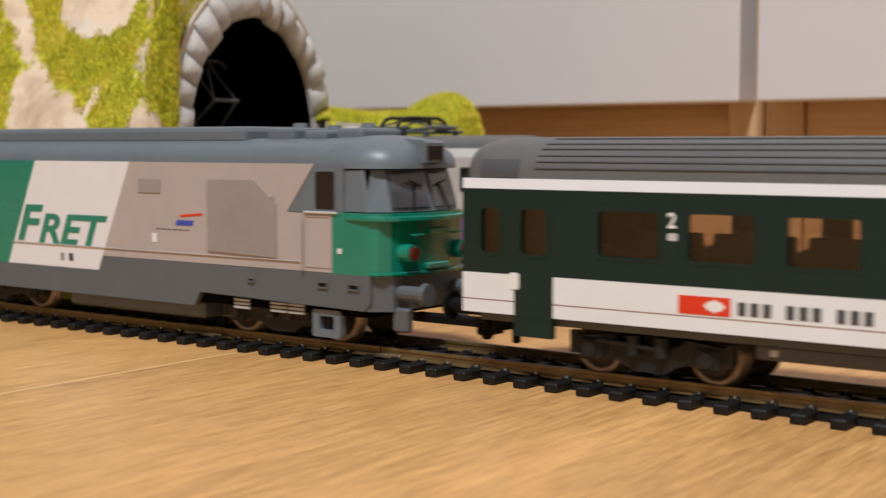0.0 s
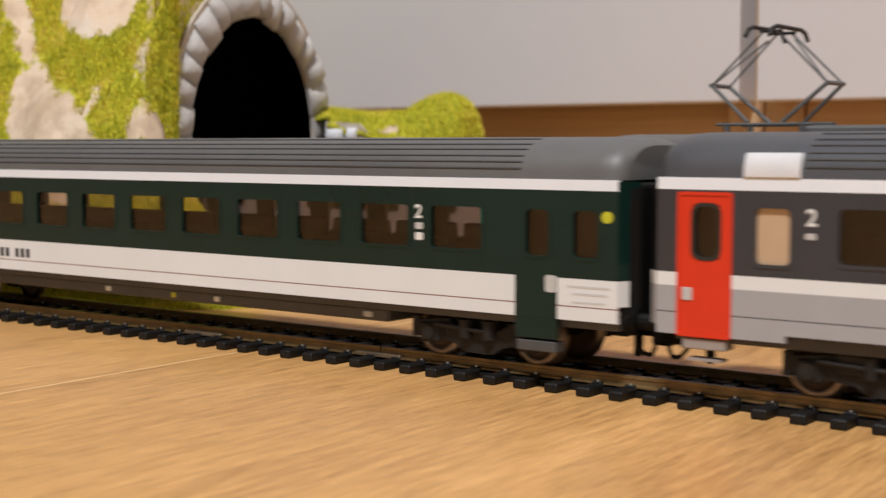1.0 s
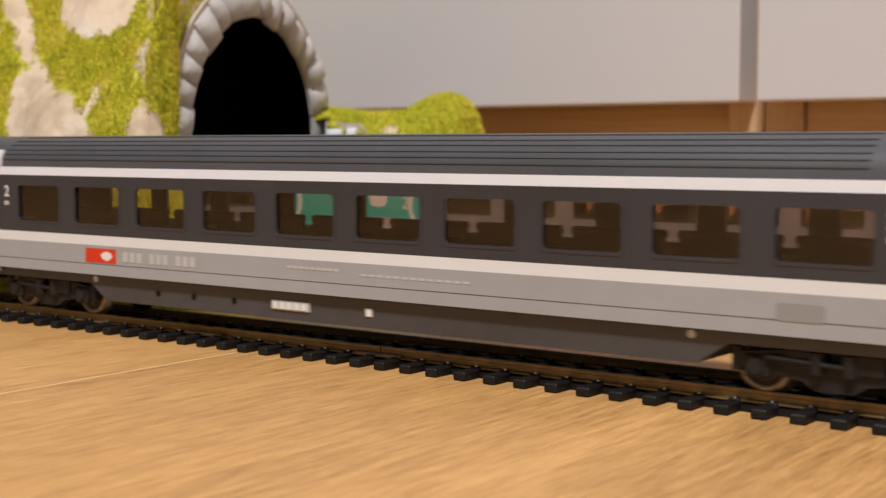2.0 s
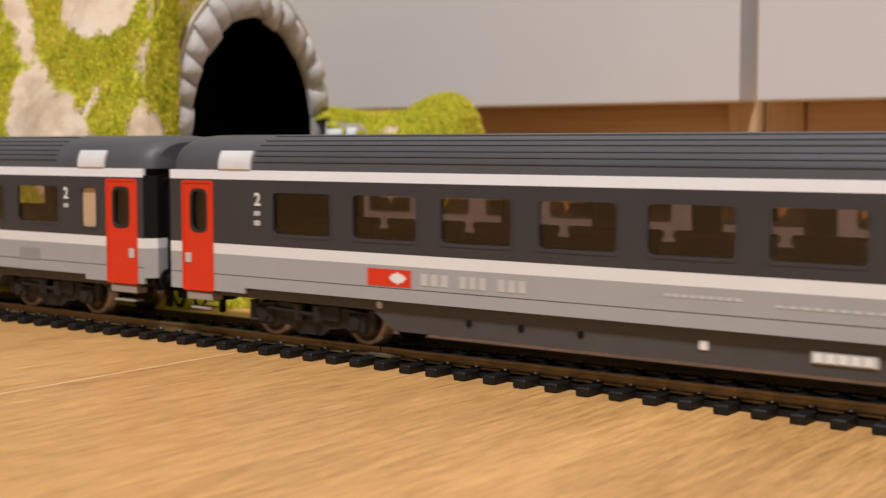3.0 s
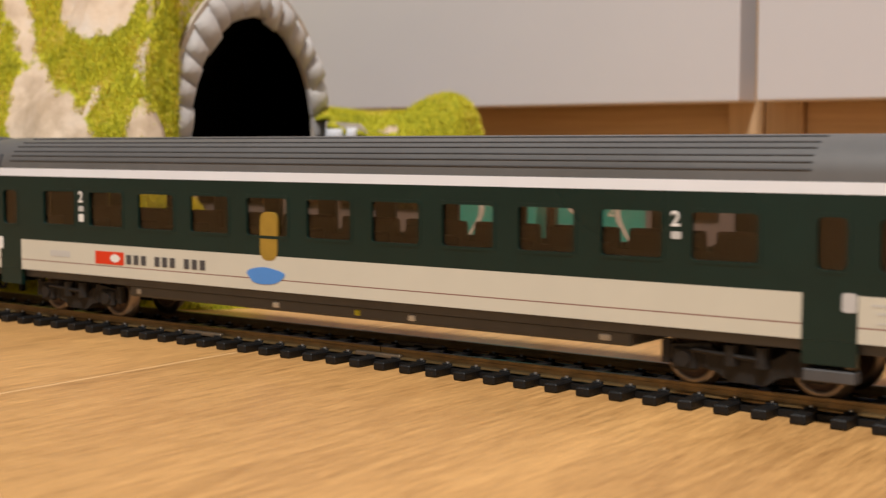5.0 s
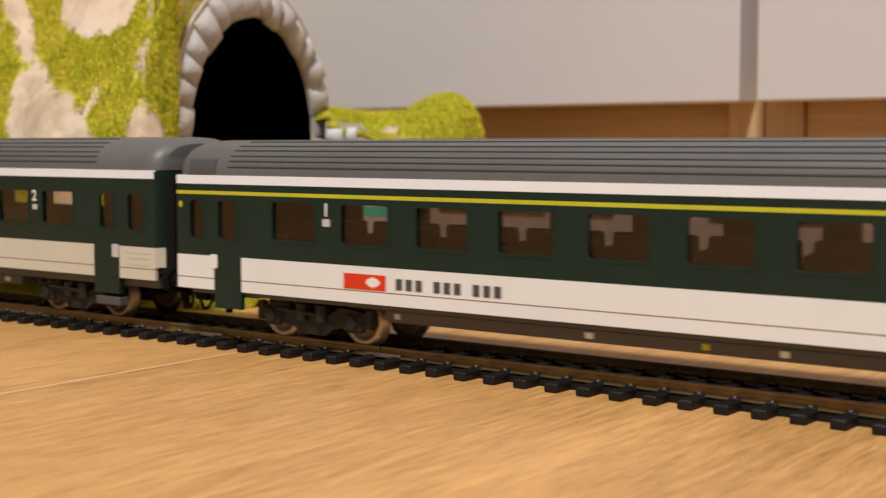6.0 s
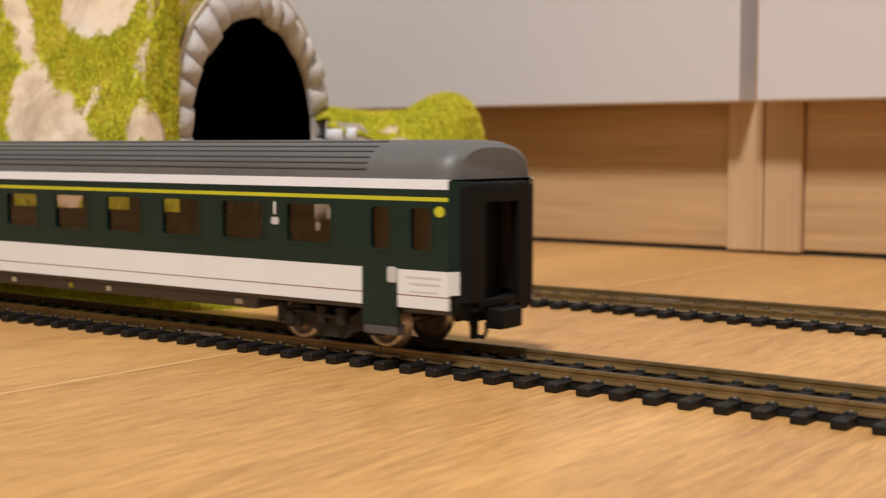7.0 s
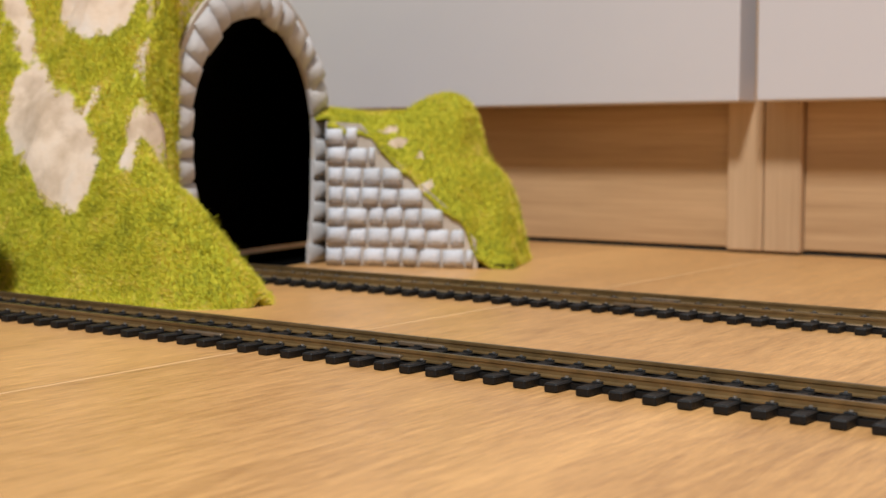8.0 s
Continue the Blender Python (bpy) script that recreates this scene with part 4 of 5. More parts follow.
        prism(bm, [(flip(176), 50.6), (flip(182.6), 50.2), (flip(183.4), 49.6), (flip(183.4), 45.2), (flip(176), 45.2)], "y", -3.4, 3.4)
        hood = part("roof_lamp_box", bm, M_LOCO_DARK, c, "slate grey roof lamp hood")
        bm = bmesh.new()
        box(bm, *sorted((flip(183.2), flip(183.7))), -2.7, 2.7, 45.8, 49.0, bevel=0.15)
        part("lamp_glass", bm, M_CABGLASS, hood, "dark lamp glass")
        # windscreen band
        bm = bmesh.new()
        lo = [(166, -15.7), (176, -15.5), (180.6, -12.2), (182.8, 0), (180.6, 12.2), (176, 15.5), (166, 15.7)]
        hi = [(166, -15.6), (174.5, -15.0), (178.2, -11.6), (180.2, 0), (178.2, 11.6), (174.5, 15.0), (166, 15.6)]
        a = [bm.verts.new((flip(p[0]), p[1], 34.4)) for p in lo]
        b = [bm.verts.new((flip(p[0]), p[1], 43.6)) for p in hi]
        for i in range(len(lo) - 1):
            bm.faces.new((a[i], a[i + 1], b[i + 1], b[i]))
        bm.faces.new(a)
        bm.faces.new(b[::-1])
        part("cab_front", bm, M_LOCO_DARK, c)
        for sy in (-1, 1):
            bm = bmesh.new()
            pts = []
            for k, (zz, fr) in enumerate(((35.4, 0.03), (35.4, 0.93), (43.0, 0.92), (43.0, 0.06))):
                tz = (zz - 34.4) / 9.2
                pa = Vector(lo[2]).lerp(Vector(lo[3]), fr)
                pb = Vector(hi[2]).lerp(Vector(hi[3]), fr)
                p = pa.lerp(pb, tz)
                pts.append((flip(p[0] + 0.25), sy * -p[1] if sy > 0 else p[1], zz))
            vs = [bm.verts.new(p) for p in pts]
            bm.faces.new(vs)
            ex = bmesh.ops.extrude_face_region(bm, geom=bm.faces[:])
            bmesh.ops.translate(bm, verts=[g for g in ex["geom"] if isinstance(g, bmesh.types.BMVert)], vec=(end * 0.25, 0, 0))
            part("windscreen", bm, M_SCREEN, c, "dark glossy windscreen")
        # green nose
        bm = bmesh.new()
        o = [(166.8, -16.1), (177.5, -16.1), (179.6, -15.2), (181.2, -13.0), (183.0, -6), (183.5, 0), (183.0, 6), (181.2, 13.0), (179.6, 15.2), (177.5, 16.1), (166.8, 16.1)]
        prism(bm, [(flip(p[0]), p[1]) for p in o], "z", 20.2, 34.2)
        part("nose", bm, M_LOCO_GREEN, c, "teal-green cab nose")
        bm = bmesh.new()
        o2 = [(171, -16.4), (178.0, -16.9), (181.4, -15.8), (183.6, -13.0), (185.6, -6), (186.2, 0), (185.6, 6), (183.6, 13.0), (181.4, 15.8), (178.0, 16.9), (171, 16.4), (171, 14)]
        prism(bm, [(flip(p[0]), p[1]) for p in o2], "z", 32.4, 33.6)
        bmesh.ops.bevel(bm, geom=bm.edges[:], offset=0.3, segments=2, affect="EDGES", profile=0.5)
        part("nose_ledge", bm, M_LOCO_GREEN, c)
        bm = bmesh.new()
        for (xa, ya), (xb, yb) in zip(o[1:-2], o[2:-1]):
            tube(bm, (flip(xa + 0.5), ya * 1.02, 20.9), (flip(xb + 0.5), yb * 1.02, 20.9), 0.4, 6)
        part("lower_rail", bm, M_LOCO_GREEN, c)
        for sy in (-6.5, 6.5):
            bm = bmesh.new()
            tube(bm, (flip(182.6), sy, 34.6), (flip(181.0), sy * 0.7, 40.6), 0.22, 6)
            tube(bm, (flip(181.6), sy * 0.4, 40.0), (flip(181.2), sy * 1.0, 41.2), 0.2, 6)
            part("wiper", bm, M_RUBBER, c, "thin black wiper")
            bm = bmesh.new()
            tube(bm, (flip(183.6), sy * 1.1 - 1.5, 29.4), (flip(184.6), sy * 1.1 - 1.5, 29.4), 0.25, 6)
            tube(bm, (flip(184.6), sy * 1.1 - 1.5, 29.4), (flip(184.6), sy * 1.1 + 1.5, 29.4), 0.25, 6)
            tube(bm, (flip(183.6), sy * 1.1 + 1.5, 29.4), (flip(184.6), sy * 1.1 + 1.5, 29.4), 0.25, 6)
            part("grab_rail", bm, M_LOCO_GREEN, c)
        for sy in (-9.4, 9.4):
            bm = bmesh.new()
            tube(bm, (flip(180.0), sy, 25.4), (flip(184.6), sy, 25.4), 2.3, 16, 2.0)
            h = part("headlight", bm, M_LOCO_GREEN, c, "teal lamp housing")
            bm = bmesh.new()
            tube(bm, (flip(184.4), sy, 25.4), (flip(185.4), sy, 25.4), 1.45, 14)
            part("lens", bm, M_LAMP_RED, h, "dark red lens")
        bm = bmesh.new()
        box(bm, *sorted((flip(183.0), flip(184.8))), -3, 3, 29.4, 30.8, bevel=0.3)
        box(bm, *sorted((flip(183.0), flip(184.6))), -4, 4, 21.6, 23.0, bevel=0.3)
        part("nose_handle", bm, M_LOCO_GREEN, c)
        bm = bmesh.new()
        o3 = [(170, -15.8), (177.5, -15.8), (181.5, -12.5), (181.5, 12.5), (177.5, 15.8), (170, 15.8)]
        prism(bm, [(flip(p[0]), p[1]) for p in o3], "z", 12.6, 20.2)
        part("buffer_beam", bm, M_LOCO_SILL, c)
        for sy in (-10.2, 10.2):
            bm = bmesh.new()
            tube(bm, (flip(180), sy, 16.6), (flip(188.4), sy, 16.6), 1.7, 12)
            tube(bm, (flip(188.4), sy, 16.6), (flip(189.6), sy, 16.6), 2.6, 16, 2.4)
            part("buffer", bm, M_LOCO_SILL, c, "slate grey buffer")
            bm = bmesh.new()
            box(bm, *sorted((flip(180.5), flip(184.6))), *sorted((sy * 1.16, sy * 0.9)), 8.0, 13.4, bevel=0.5)
            part("step_bracket", bm, M_LOCO_SILL, c)
        bm = bmesh.new()
        box(bm, *sorted((flip(178), flip(199.5))), -1.6, 1.6, 9.2, 11.2, bevel=0.3)
        box(bm, *sorted((flip(197.0), flip(200.5))), -3.2, 3.2, 7.8, 11.8, bevel=0.4)
        part("coupling", bm, M_RUBBER, c)
        bm = bmesh.new()
        prism(bm, [(flip(160.0), -16.05), (flip(167), -16.05), (flip(167), 16.05), (flip(160.0), 16.05)], "z", 20.6, 33.6)
        if end < 0:
            part("cab_rear", bm, M_LOCO_GREEN, c)
        else:
            bm.free()
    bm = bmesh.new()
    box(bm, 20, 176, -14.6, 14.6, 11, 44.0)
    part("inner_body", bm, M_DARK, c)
    bm = bmesh.new()
    box(bm, 70, 122, -13, 13, 6.6, 11, bevel=0.8)
    part("fuel_tank", bm, M_LOCO_SILL, c)
    bogie(c, 38.0, 29.5, True, 6.0)
    bogie(c, 148.0, 29.5, True, 6.0)
    for u in (134.5, 146.5, 152):
        bm = bmesh.new()
        for k in range(3):
            tube(bm, (u, -14.6, 10.6 + k * 0.9), (u + 5, -14.6, 10.6 + k * 0.9), 0.34, 6)
        part("spring", bm, M_MARK_G, c, "pale coil spring")
    bm = bmesh.new()
    ring(bm, rounded(160.0, 168.4, 5.8, 12.0, 0.6), rounded(162.0, 166.4, 7.4, 10.6, 0.3), -15.2, -13.4)
    part("sand_box", bm, M_LOCO_DARK, c)
    # prints
    text_part("freight_sign", "F", 51.4, 23.6, 13.4, -Y - 0.08, M_LOCO_GREEN, c, "teal lettering", 1.34, 0.30, 0.35)
    text_part("freight_sign", "RET", 60.6, 23.0, 11.1, -Y - 0.06, M_LOCO_GREEN, c, "teal lettering", 1.37, 0.30, 0.3)
    bm = bmesh.new()
    prism(bm, [(117.2, 31.5), (125.2, 32.2), (125.0, 32.7), (117.4, 32.1)], "y", -Y - 0.1, -Y)
    part("logo_flash", bm, M_RED, c)
    bm = bmesh.new()
    for k in range(4):
        a = 115.6 + k * 1.55
        prism(bm, [(a, 29.5), (a + 1.3, 29.5), (a + 1.8, 30.8), (a + 0.5, 30.8)], "y", -Y - 0.1, -Y)
    part("logo_block", bm, M_DEEPBLUE, c)
    bm = bmesh.new()
    bars(bm, 108.5, 121, 28.3, 28.5, -Y, 6, 0.7)
    part("print", bm, M_MARK_D, c)
    bm = bmesh.new()
    box(bm, 70.5, 72.1, -Y - 0.09, -Y + 0.05, 18.6, 20.6)
    part("print", bm, M_FAINT, c)
    bm = bmesh.new()
    box(bm, 74.0, 75.8, -Y - 0.09, -Y + 0.05, 18.6, 20.6)
    part("print", bm, M_MARK_D, c)
    bm = bmesh.new()
    box(bm, 168.6, 169.6, -16.29, -16.0, 25.0, 26.2)
    part("print", bm, M_MARK_W, c)
    bm = bmesh.new()
    bars(bm, 107, 109, 25.0, 27.2, -Y, 1, 0.8)
    part("print", bm, M_MARK_W, c)
    for u, w, h in ((140.5, 2.4, 1.2), (162.5, 3.2, 1.6), (171.5, 3.4, 1.6)):
        bm = bmesh.new()
        ring(bm, rounded(u, u + w, 17.0, 17.0 + h, 0.2, 2), rounded(u + 0.4, u + w - 0.4, 17.35, 16.65 + h, 0.15, 2), -Y - 0.5, -Y)
        st = part("step_recess", bm, M_LOCO_SILL, c)
        # Black plate stands in for the shade inside the recess.
        bm = bmesh.new()
        box(bm, u + 0.3, u + w - 0.3, -Y - 0.22, -Y, 17.3, 16.7 + h)
        part("recess_shade", bm, M_RUBBER, st)
    return c


loco = diesel_loco()


# ---------- the train on the far track ----------
def pantograph(parent, u, up, z0):
    bm = bmesh.new()
    box(bm, u - 14, u + 14, -9, -7.9, z0, z0 + 0.9, bevel=0.3)
    box(bm, u - 14, u + 14, 7.6, 9, z0, z0 + 1.2, bevel=0.3)
    for x in (-11, 11):
        tube(bm, (u + x, -8, z0 - 1.5), (u + x, -8, z0 + 1), 1.0, 8)
        tube(bm, (u + x, 8, z0 - 1.5), (u + x, 8, z0 + 1), 1.0, 8)
    p = part("pantograph", bm, M_PANTO, parent, "raised grey pantograph" if up else "folded grey pantograph")
    knee, top = (z0 + 11.5, z0 + 26.0) if up else (z0 + 2.0, z0 + 4.2)
    reach = 16.8 if up else 12.5
    for s in (-1, 1):
        bm = bmesh.new()
        for y in (-7.6, 7.6):
            tube(bm, (u + s * (5 if up else 3), y, z0 + 1), (u + s * reach, y * 0.75, knee), 0.6, 8)
        for y in (-5.7, 5.7):
            tube(bm, (u + s * reach, y, knee), (u + s * 2.0, y * 0.85, top), 0.32, 6)
        tube(bm, (u + s * reach, -5.7, knee), (u + s * 4.0, 3.0, top - 2), 0.3, 6)
        tube(bm, (u + s * reach, -6.4, knee), (u + s * reach, 6.4, knee), 0.65, 8)
        part("arm", bm, M_PANTO, p)
    for x in (-3.4, 3.4):
        bm = bmesh.new()
        pts = [(-13.5, -1.8), (-11.5, 0.2), (-8.5, 1.0), (8.5, 1.0), (11.5, 0.2), (13.5, -1.8)]
        for a, b in zip(pts, pts[1:]):
            tube(bm, (u + x, a[0], top + a[1]), (u + x, b[0], top + b[1]), 0.62, 8)
        tube(bm, (u - 3.4, -4.6, top), (u + 3.4, -4.6, top), 0.45, 6)
        tube(bm, (u - 3.4, 4.6, top), (u + 3.4, 4.6, top), 0.45, 6)
        part("contact_shoe", bm, M_BOGIE, p)


def electric_loco():
    """Origin at its trailing buffer; runs towards +x."""
    L, Y = 213.0, 16.2
    c = thing("electric_locomotive", "light grey and violet electric locomotive with two pantographs", "model locomotive")
    for y in (-Y, Y):
        bm = bmesh.new()
        side_sheet(bm, L, y, [(13.0, 17.5, [(0, 1)]), (17.5, 28.0, [(0, 2)]), (28.0, 28.8, [(0, 3)]), (28.8, 45.4, [(0, 0)]), (45.4, 48.2, [(0, 4)])], [(14, 22, 35, 42), (L - 22, L - 14, 35, 42)], 1.2, 8.0)
        part("side_wall", bm, [M_LIGHTGREY, M_SKIRT, M_PURPLE, M_YELLOW, M_WHITE], c)
        for u in (14, L - 22):
            add_window(c, u, u + 8, 35, 42, y, 0.8, M_RIM, M_RIM, name="cab_side_window")
    for u, s in ((8, -1), (L - 8, 1)):
        bm = bmesh.new()
        prism(bm, [(u, 13), (u + s * 6.5, 15), (u + s * 7.0, 28), (u + s * 1.5, 45.4), (u, 46.5)], "y", -15.2, 15.2)
        part("cab_front", bm, M_PURPLE, c, "sloping violet cab front")
        bm = bmesh.new()
        prism(bm, [(u + s * 6.4, 31.5), (u + s * 2.6, 43.0), (u + s * 2.1, 42.8), (u + s * 5.9, 31.3)], "y", -13, 13)
        part("windscreen", bm, M_RIM, c)
    bm = roof_mesh(L - 12, 48.0, 52.4, 15.6, True, True)
    bmesh.ops.translate(bm, verts=bm.verts[:], vec=(6, 0, 0))
    part("roof", bm, M_ROOF, c, smooth=True)
    bm = bmesh.new()
    box(bm, 62, 150, -6, 6, 51.5, 54.6, bevel=0.8)
    part("roof_equipment", bm, M_ROOF, c)
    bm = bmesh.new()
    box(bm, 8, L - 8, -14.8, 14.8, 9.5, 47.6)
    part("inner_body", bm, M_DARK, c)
    pantograph(c, 53.0, True, 54.5)
    pantograph(c, 160.0, False, 53.0)
    bogie(c, 48, 31, True, 6.2)
    bogie(c, L - 48, 31, True, 6.2)
    coupling_and_buffers(c, L)
    return c


def regional_coach():
    """Grey coach with white window band and turquoise ends."""
    L, Y = 303.0, 16.2
    c = thing("passenger_coach", "grey and white regional coach with turquoise ends and a blue line", "model coach", "coaches on the far track")
    mats = [M_COACHGREY, M_TEAL, M_WHITE, M_DEEPBLUE, M_MIDGREY]
    lefts = [36 + 23.4 * k for k in range(10)]
    opens = [(u, u + 16.5, 28, 38) for u in lefts]
    bands = [(13.2, 16.6, [(0, 4)]), (16.6, 18.8, [(0, 3)]), (18.8, 25.5, [(0, 4), (14, 1), (30, 0), (L - 30, 1)]), (25.5, 40.8, [(0, 1), (30, 0), (L - 30, 1)]), (40.8, 43.4, [(0, 2)])]
    for y in (-Y, Y):
        bm = bmesh.new()
        side_sheet(bm, L, y, bands, opens, 0.9, 1.0)
        part("side_wall", bm, mats, c)
        for o in opens:
            add_window(c, *o, y, 1.2, M_RIM)
        s = -1 if y < 0 else 1
        for u, k in ((30, -1), (L - 30, 1)):
            bm = bmesh.new()
            pts = [(u + k * 9.0 * math.sin(math.pi * t / 10) ** 0.8, 18.8 + 22.0 * t / 10) for t in range(11)]
            prism(bm, [(p[0] - 0.9, p[1]) for p in pts] + [(p[0] + 0.9, p[1]) for p in reversed(pts)], "y", *sorted((y, y + s * 0.12)))
            part("white_curve", bm, M_WHITE, c, "curved white line")
    text_part("class_number", "2", 17.5, 28.6, 6.0, -Y - 0.06, M_MARK_W, c)
    bm = bmesh.new()
    prism(bm, rounded(4.0, 11.5, 29.0, 37.5, 2.4, 3), "y", -Y - 0.1, -Y)
    part("emblem", bm, M_MARK_W, c)
    bm = bmesh.new()
    prism(bm, [(1.1, 18.8), (19, 18.8), (14.5, 25.6), (1.1, 25.6)], "y", -Y - 0.09, -Y)
    part("grey_corner", bm, M_MIDGREY, c)
    for u in (1.0, L - 2.2):
        bm = bmesh.new()
        box(bm, u, u + 1.2, -15.8, 15.8, 13.4, 43.2)
        part("end_wall", bm, M_TEAL, c)
    bm = roof_mesh(L - 1, 43.4, 51.4, 16.0, True, True)
    part("roof", bm, M_ROOF_B, c, smooth=True)
    bm = bmesh.new()
    box(bm, 3, L - 3, -14.4, 14.4, 12.6, 15)
    box(bm, 72, 232, -13, 13, 8.6, 12.8, bevel=0.8)
    part("underframe", bm, M_SKIRT_B, c)
    interior(c, lefts, 16.5, 17.5)
    bogie(c, 42, 28.6)
    bogie(c, L - 42, 28.6)
    coupling_and_buffers(c, L)
    gangway(c, L)
    return c


far_wheels_from = len(WHEELS)
far_loco = electric_loco()
far_coaches = [regional_coach() for k in range(4)]


# ---------- the tunnel mountain ----------
def lerp_table(table, x):
    if x <= table[0][0]:
        return table[0][1]
    for (a, u), (b, v) in zip(table, table[1:]):
        if x <= b:
            return u + (v - u) * (x - a) / (b - a)
    return table[-1][1]


PORTAL_L, PORTAL_R = Vector((-362.5, 93.0)), Vector((-380.9, 176.8))
PORTAL_DIR = (PORTAL_R - PORTAL_L).normalized()
PORTAL_MID = (PORTAL_L + PORTAL_R) / 2
PORTAL_OUT = Vector((PORTAL_DIR.y, -PORTAL_DIR.x))
WING_A, WING_B = Vector((-371.0, 171.0)), Vector((-307.5, 199.0))
WING_DIR = (WING_B - WING_A).normalized()
WING_IN = Vector((-WING_DIR.y, WING_DIR.x))


def rough(x, y, z, size):
    return noise.fractal(Vector((x, y, z)) * size, 0.9, 2.1, 4)


def mountain_height(x, y):
    """Height of the moulded shell; below zero there is none."""
    front = 33.0 - 5.0 * max(0, min(1, (-372 - x) / 60))
    d = y - front + 3.0 * rough(x, 0, 0, 0.03)
    up = lerp_table(((-20, -25), (0, 0), (6, 22), (14, 42), (26, 66), (40, 96), (52, 124), (80, 150), (120, 168), (240, 175)), d)
    side = lerp_table(((-900, 0), (-820, 120), (-760, 175), (-385, 170), (-364, 125), (-358, 100), (-352, 66), (-346, 54), (-290, 54)), x)
    back = lerp_table(((0, 175), (200, 160), (240, 120), (256, 60), (262, 2.2), (263, -30)), y)
    flank = ((-386.0 - x) * 1.1 - (y - 176.0)) / 1.49
    cut = 200.0 if y < 150 and x > -378 else lerp_table(((-3, -30), (0, 0), (6, 40), (16, 72), (28, 100), (42, 130), (60, 160)), flank)
    h = min(up, side, back, cut)
    if x > -346:
        half = 22.0 * math.sqrt(max(0.02, 1.0 - min(1.0, (x + 346.0) / 57.0) ** 3))
        t = abs(y - 54.0 - 1.5 * rough(x, y, 0, 0.05)) / half
        xs = x + (max(y, 50.0) - 62.0)
        ridge = lerp_table(((-352, 52), (-346, 44), (-340, 37), (-328, 31), (-319, 22.3), (-309, 13.6), (-304, 9.6), (-299, 5.6), (-297.4, 0), (-290, -9)), xs)
        h = min(h, ridge * (1.0 - t ** 4) if t < 1 and ridge > 0 else min(ridge, (1.0 - t) * half * 1.2))
    if x > -358:
        h = min(h, lerp_table(((60, 200), (66, 36), (72, 22), (76, 8), (78, -1), (84, -9)), y + max(0, (x + 330) * 0.12)))
    return h


def inside_gap(x, y):
    """In front of the portal, behind it the hollow of the tunnel stays under the shell."""
    v = Vector((x, y)) - PORTAL_MID
    near = v.dot(PORTAL_OUT) > -1.0 and v.dot(PORTAL_DIR) > -52.5 + 2.5 * rough(x, y, mountain_height(x, y), 0.07)
    hanging = v.dot(PORTAL_OUT) > -14.0 and v.dot(PORTAL_DIR) > -11.5 and mountain_height(x, y) < 106
    return near or hanging or (v.dot(PORTAL_OUT) > -112.0 and v.dot(PORTAL_DIR) > 2.5 and mountain_height(x, y) < 128)


def ellipse(x, z, cx, cz, rx, rz, tilt):
    a = radians(tilt)
    dx, dz = x - cx, z - cz
    u, v = dx * math.cos(a) + dz * math.sin(a), -dx * math.sin(a) + dz * math.cos(a)
    return 1.0 - math.hypot(u / rx, v / rz)


# bare plaster, as outlines of (x, z) on the slope
SCARS = (
    ((-421, 76), (-409, 80), (-401, 73), (-382, 66), (-368, 54), (-355.5, 41), (-364, 27), (-378, 29), (-391, 42), (-407, 47), (-416, 60)),
    ((-446, 108), (-432, 108), (-415, 84), (-401, 71), (-409, 70), (-423, 84)),
    ((-411, 96), (-403, 112), (-369, 112), (-369.5, 91), (-380, 86), (-397, 90)),
    ((-376, 70), (-371.5, 70), (-370, 60), (-374.5, 60)),
    ((-352, 64), (-345, 56), (-339.5, 36), (-347, 42), (-353.5, 50)),
    ((-361, 88), (-357.5, 88), (-357.5, 72), (-361, 76)),
    ((-445, 90), (-436, 92), (-431, 70), (-440, 60)))
BARE = ((-470, 80, 22, 20, 30), (-520, 50, 18, 26, 0), (-560, 110, 30, 18, 0))


def scar(x, z, outline):
    """How deep a point lies inside an outline (below zero: outside), in units of ten millimetres."""
    p, inside, near = Vector((x, z)), False, 1e9
    for a, b in zip(outline, outline[1:] + outline[:1]):
        a, b = Vector(a), Vector(b)
        t = max(0.0, min(1.0, (p - a).dot(b - a) / (b - a).length_squared))
        near = min(near, (a.lerp(b, t) - p).length)
        if (a.y > z) != (b.y > z) and x < a.x + (z - a.y) * (b.x - a.x) / (b.y - a.y):
            inside = not inside
    return (near if inside else -near) * 0.1


def bare_amount(x, y, z):
    b = max(max(ellipse(x, z, *e) for e in BARE), max(scar(x, z, o) for o in SCARS))
    return b + 0.22 * rough(x, y, z, 0.16)


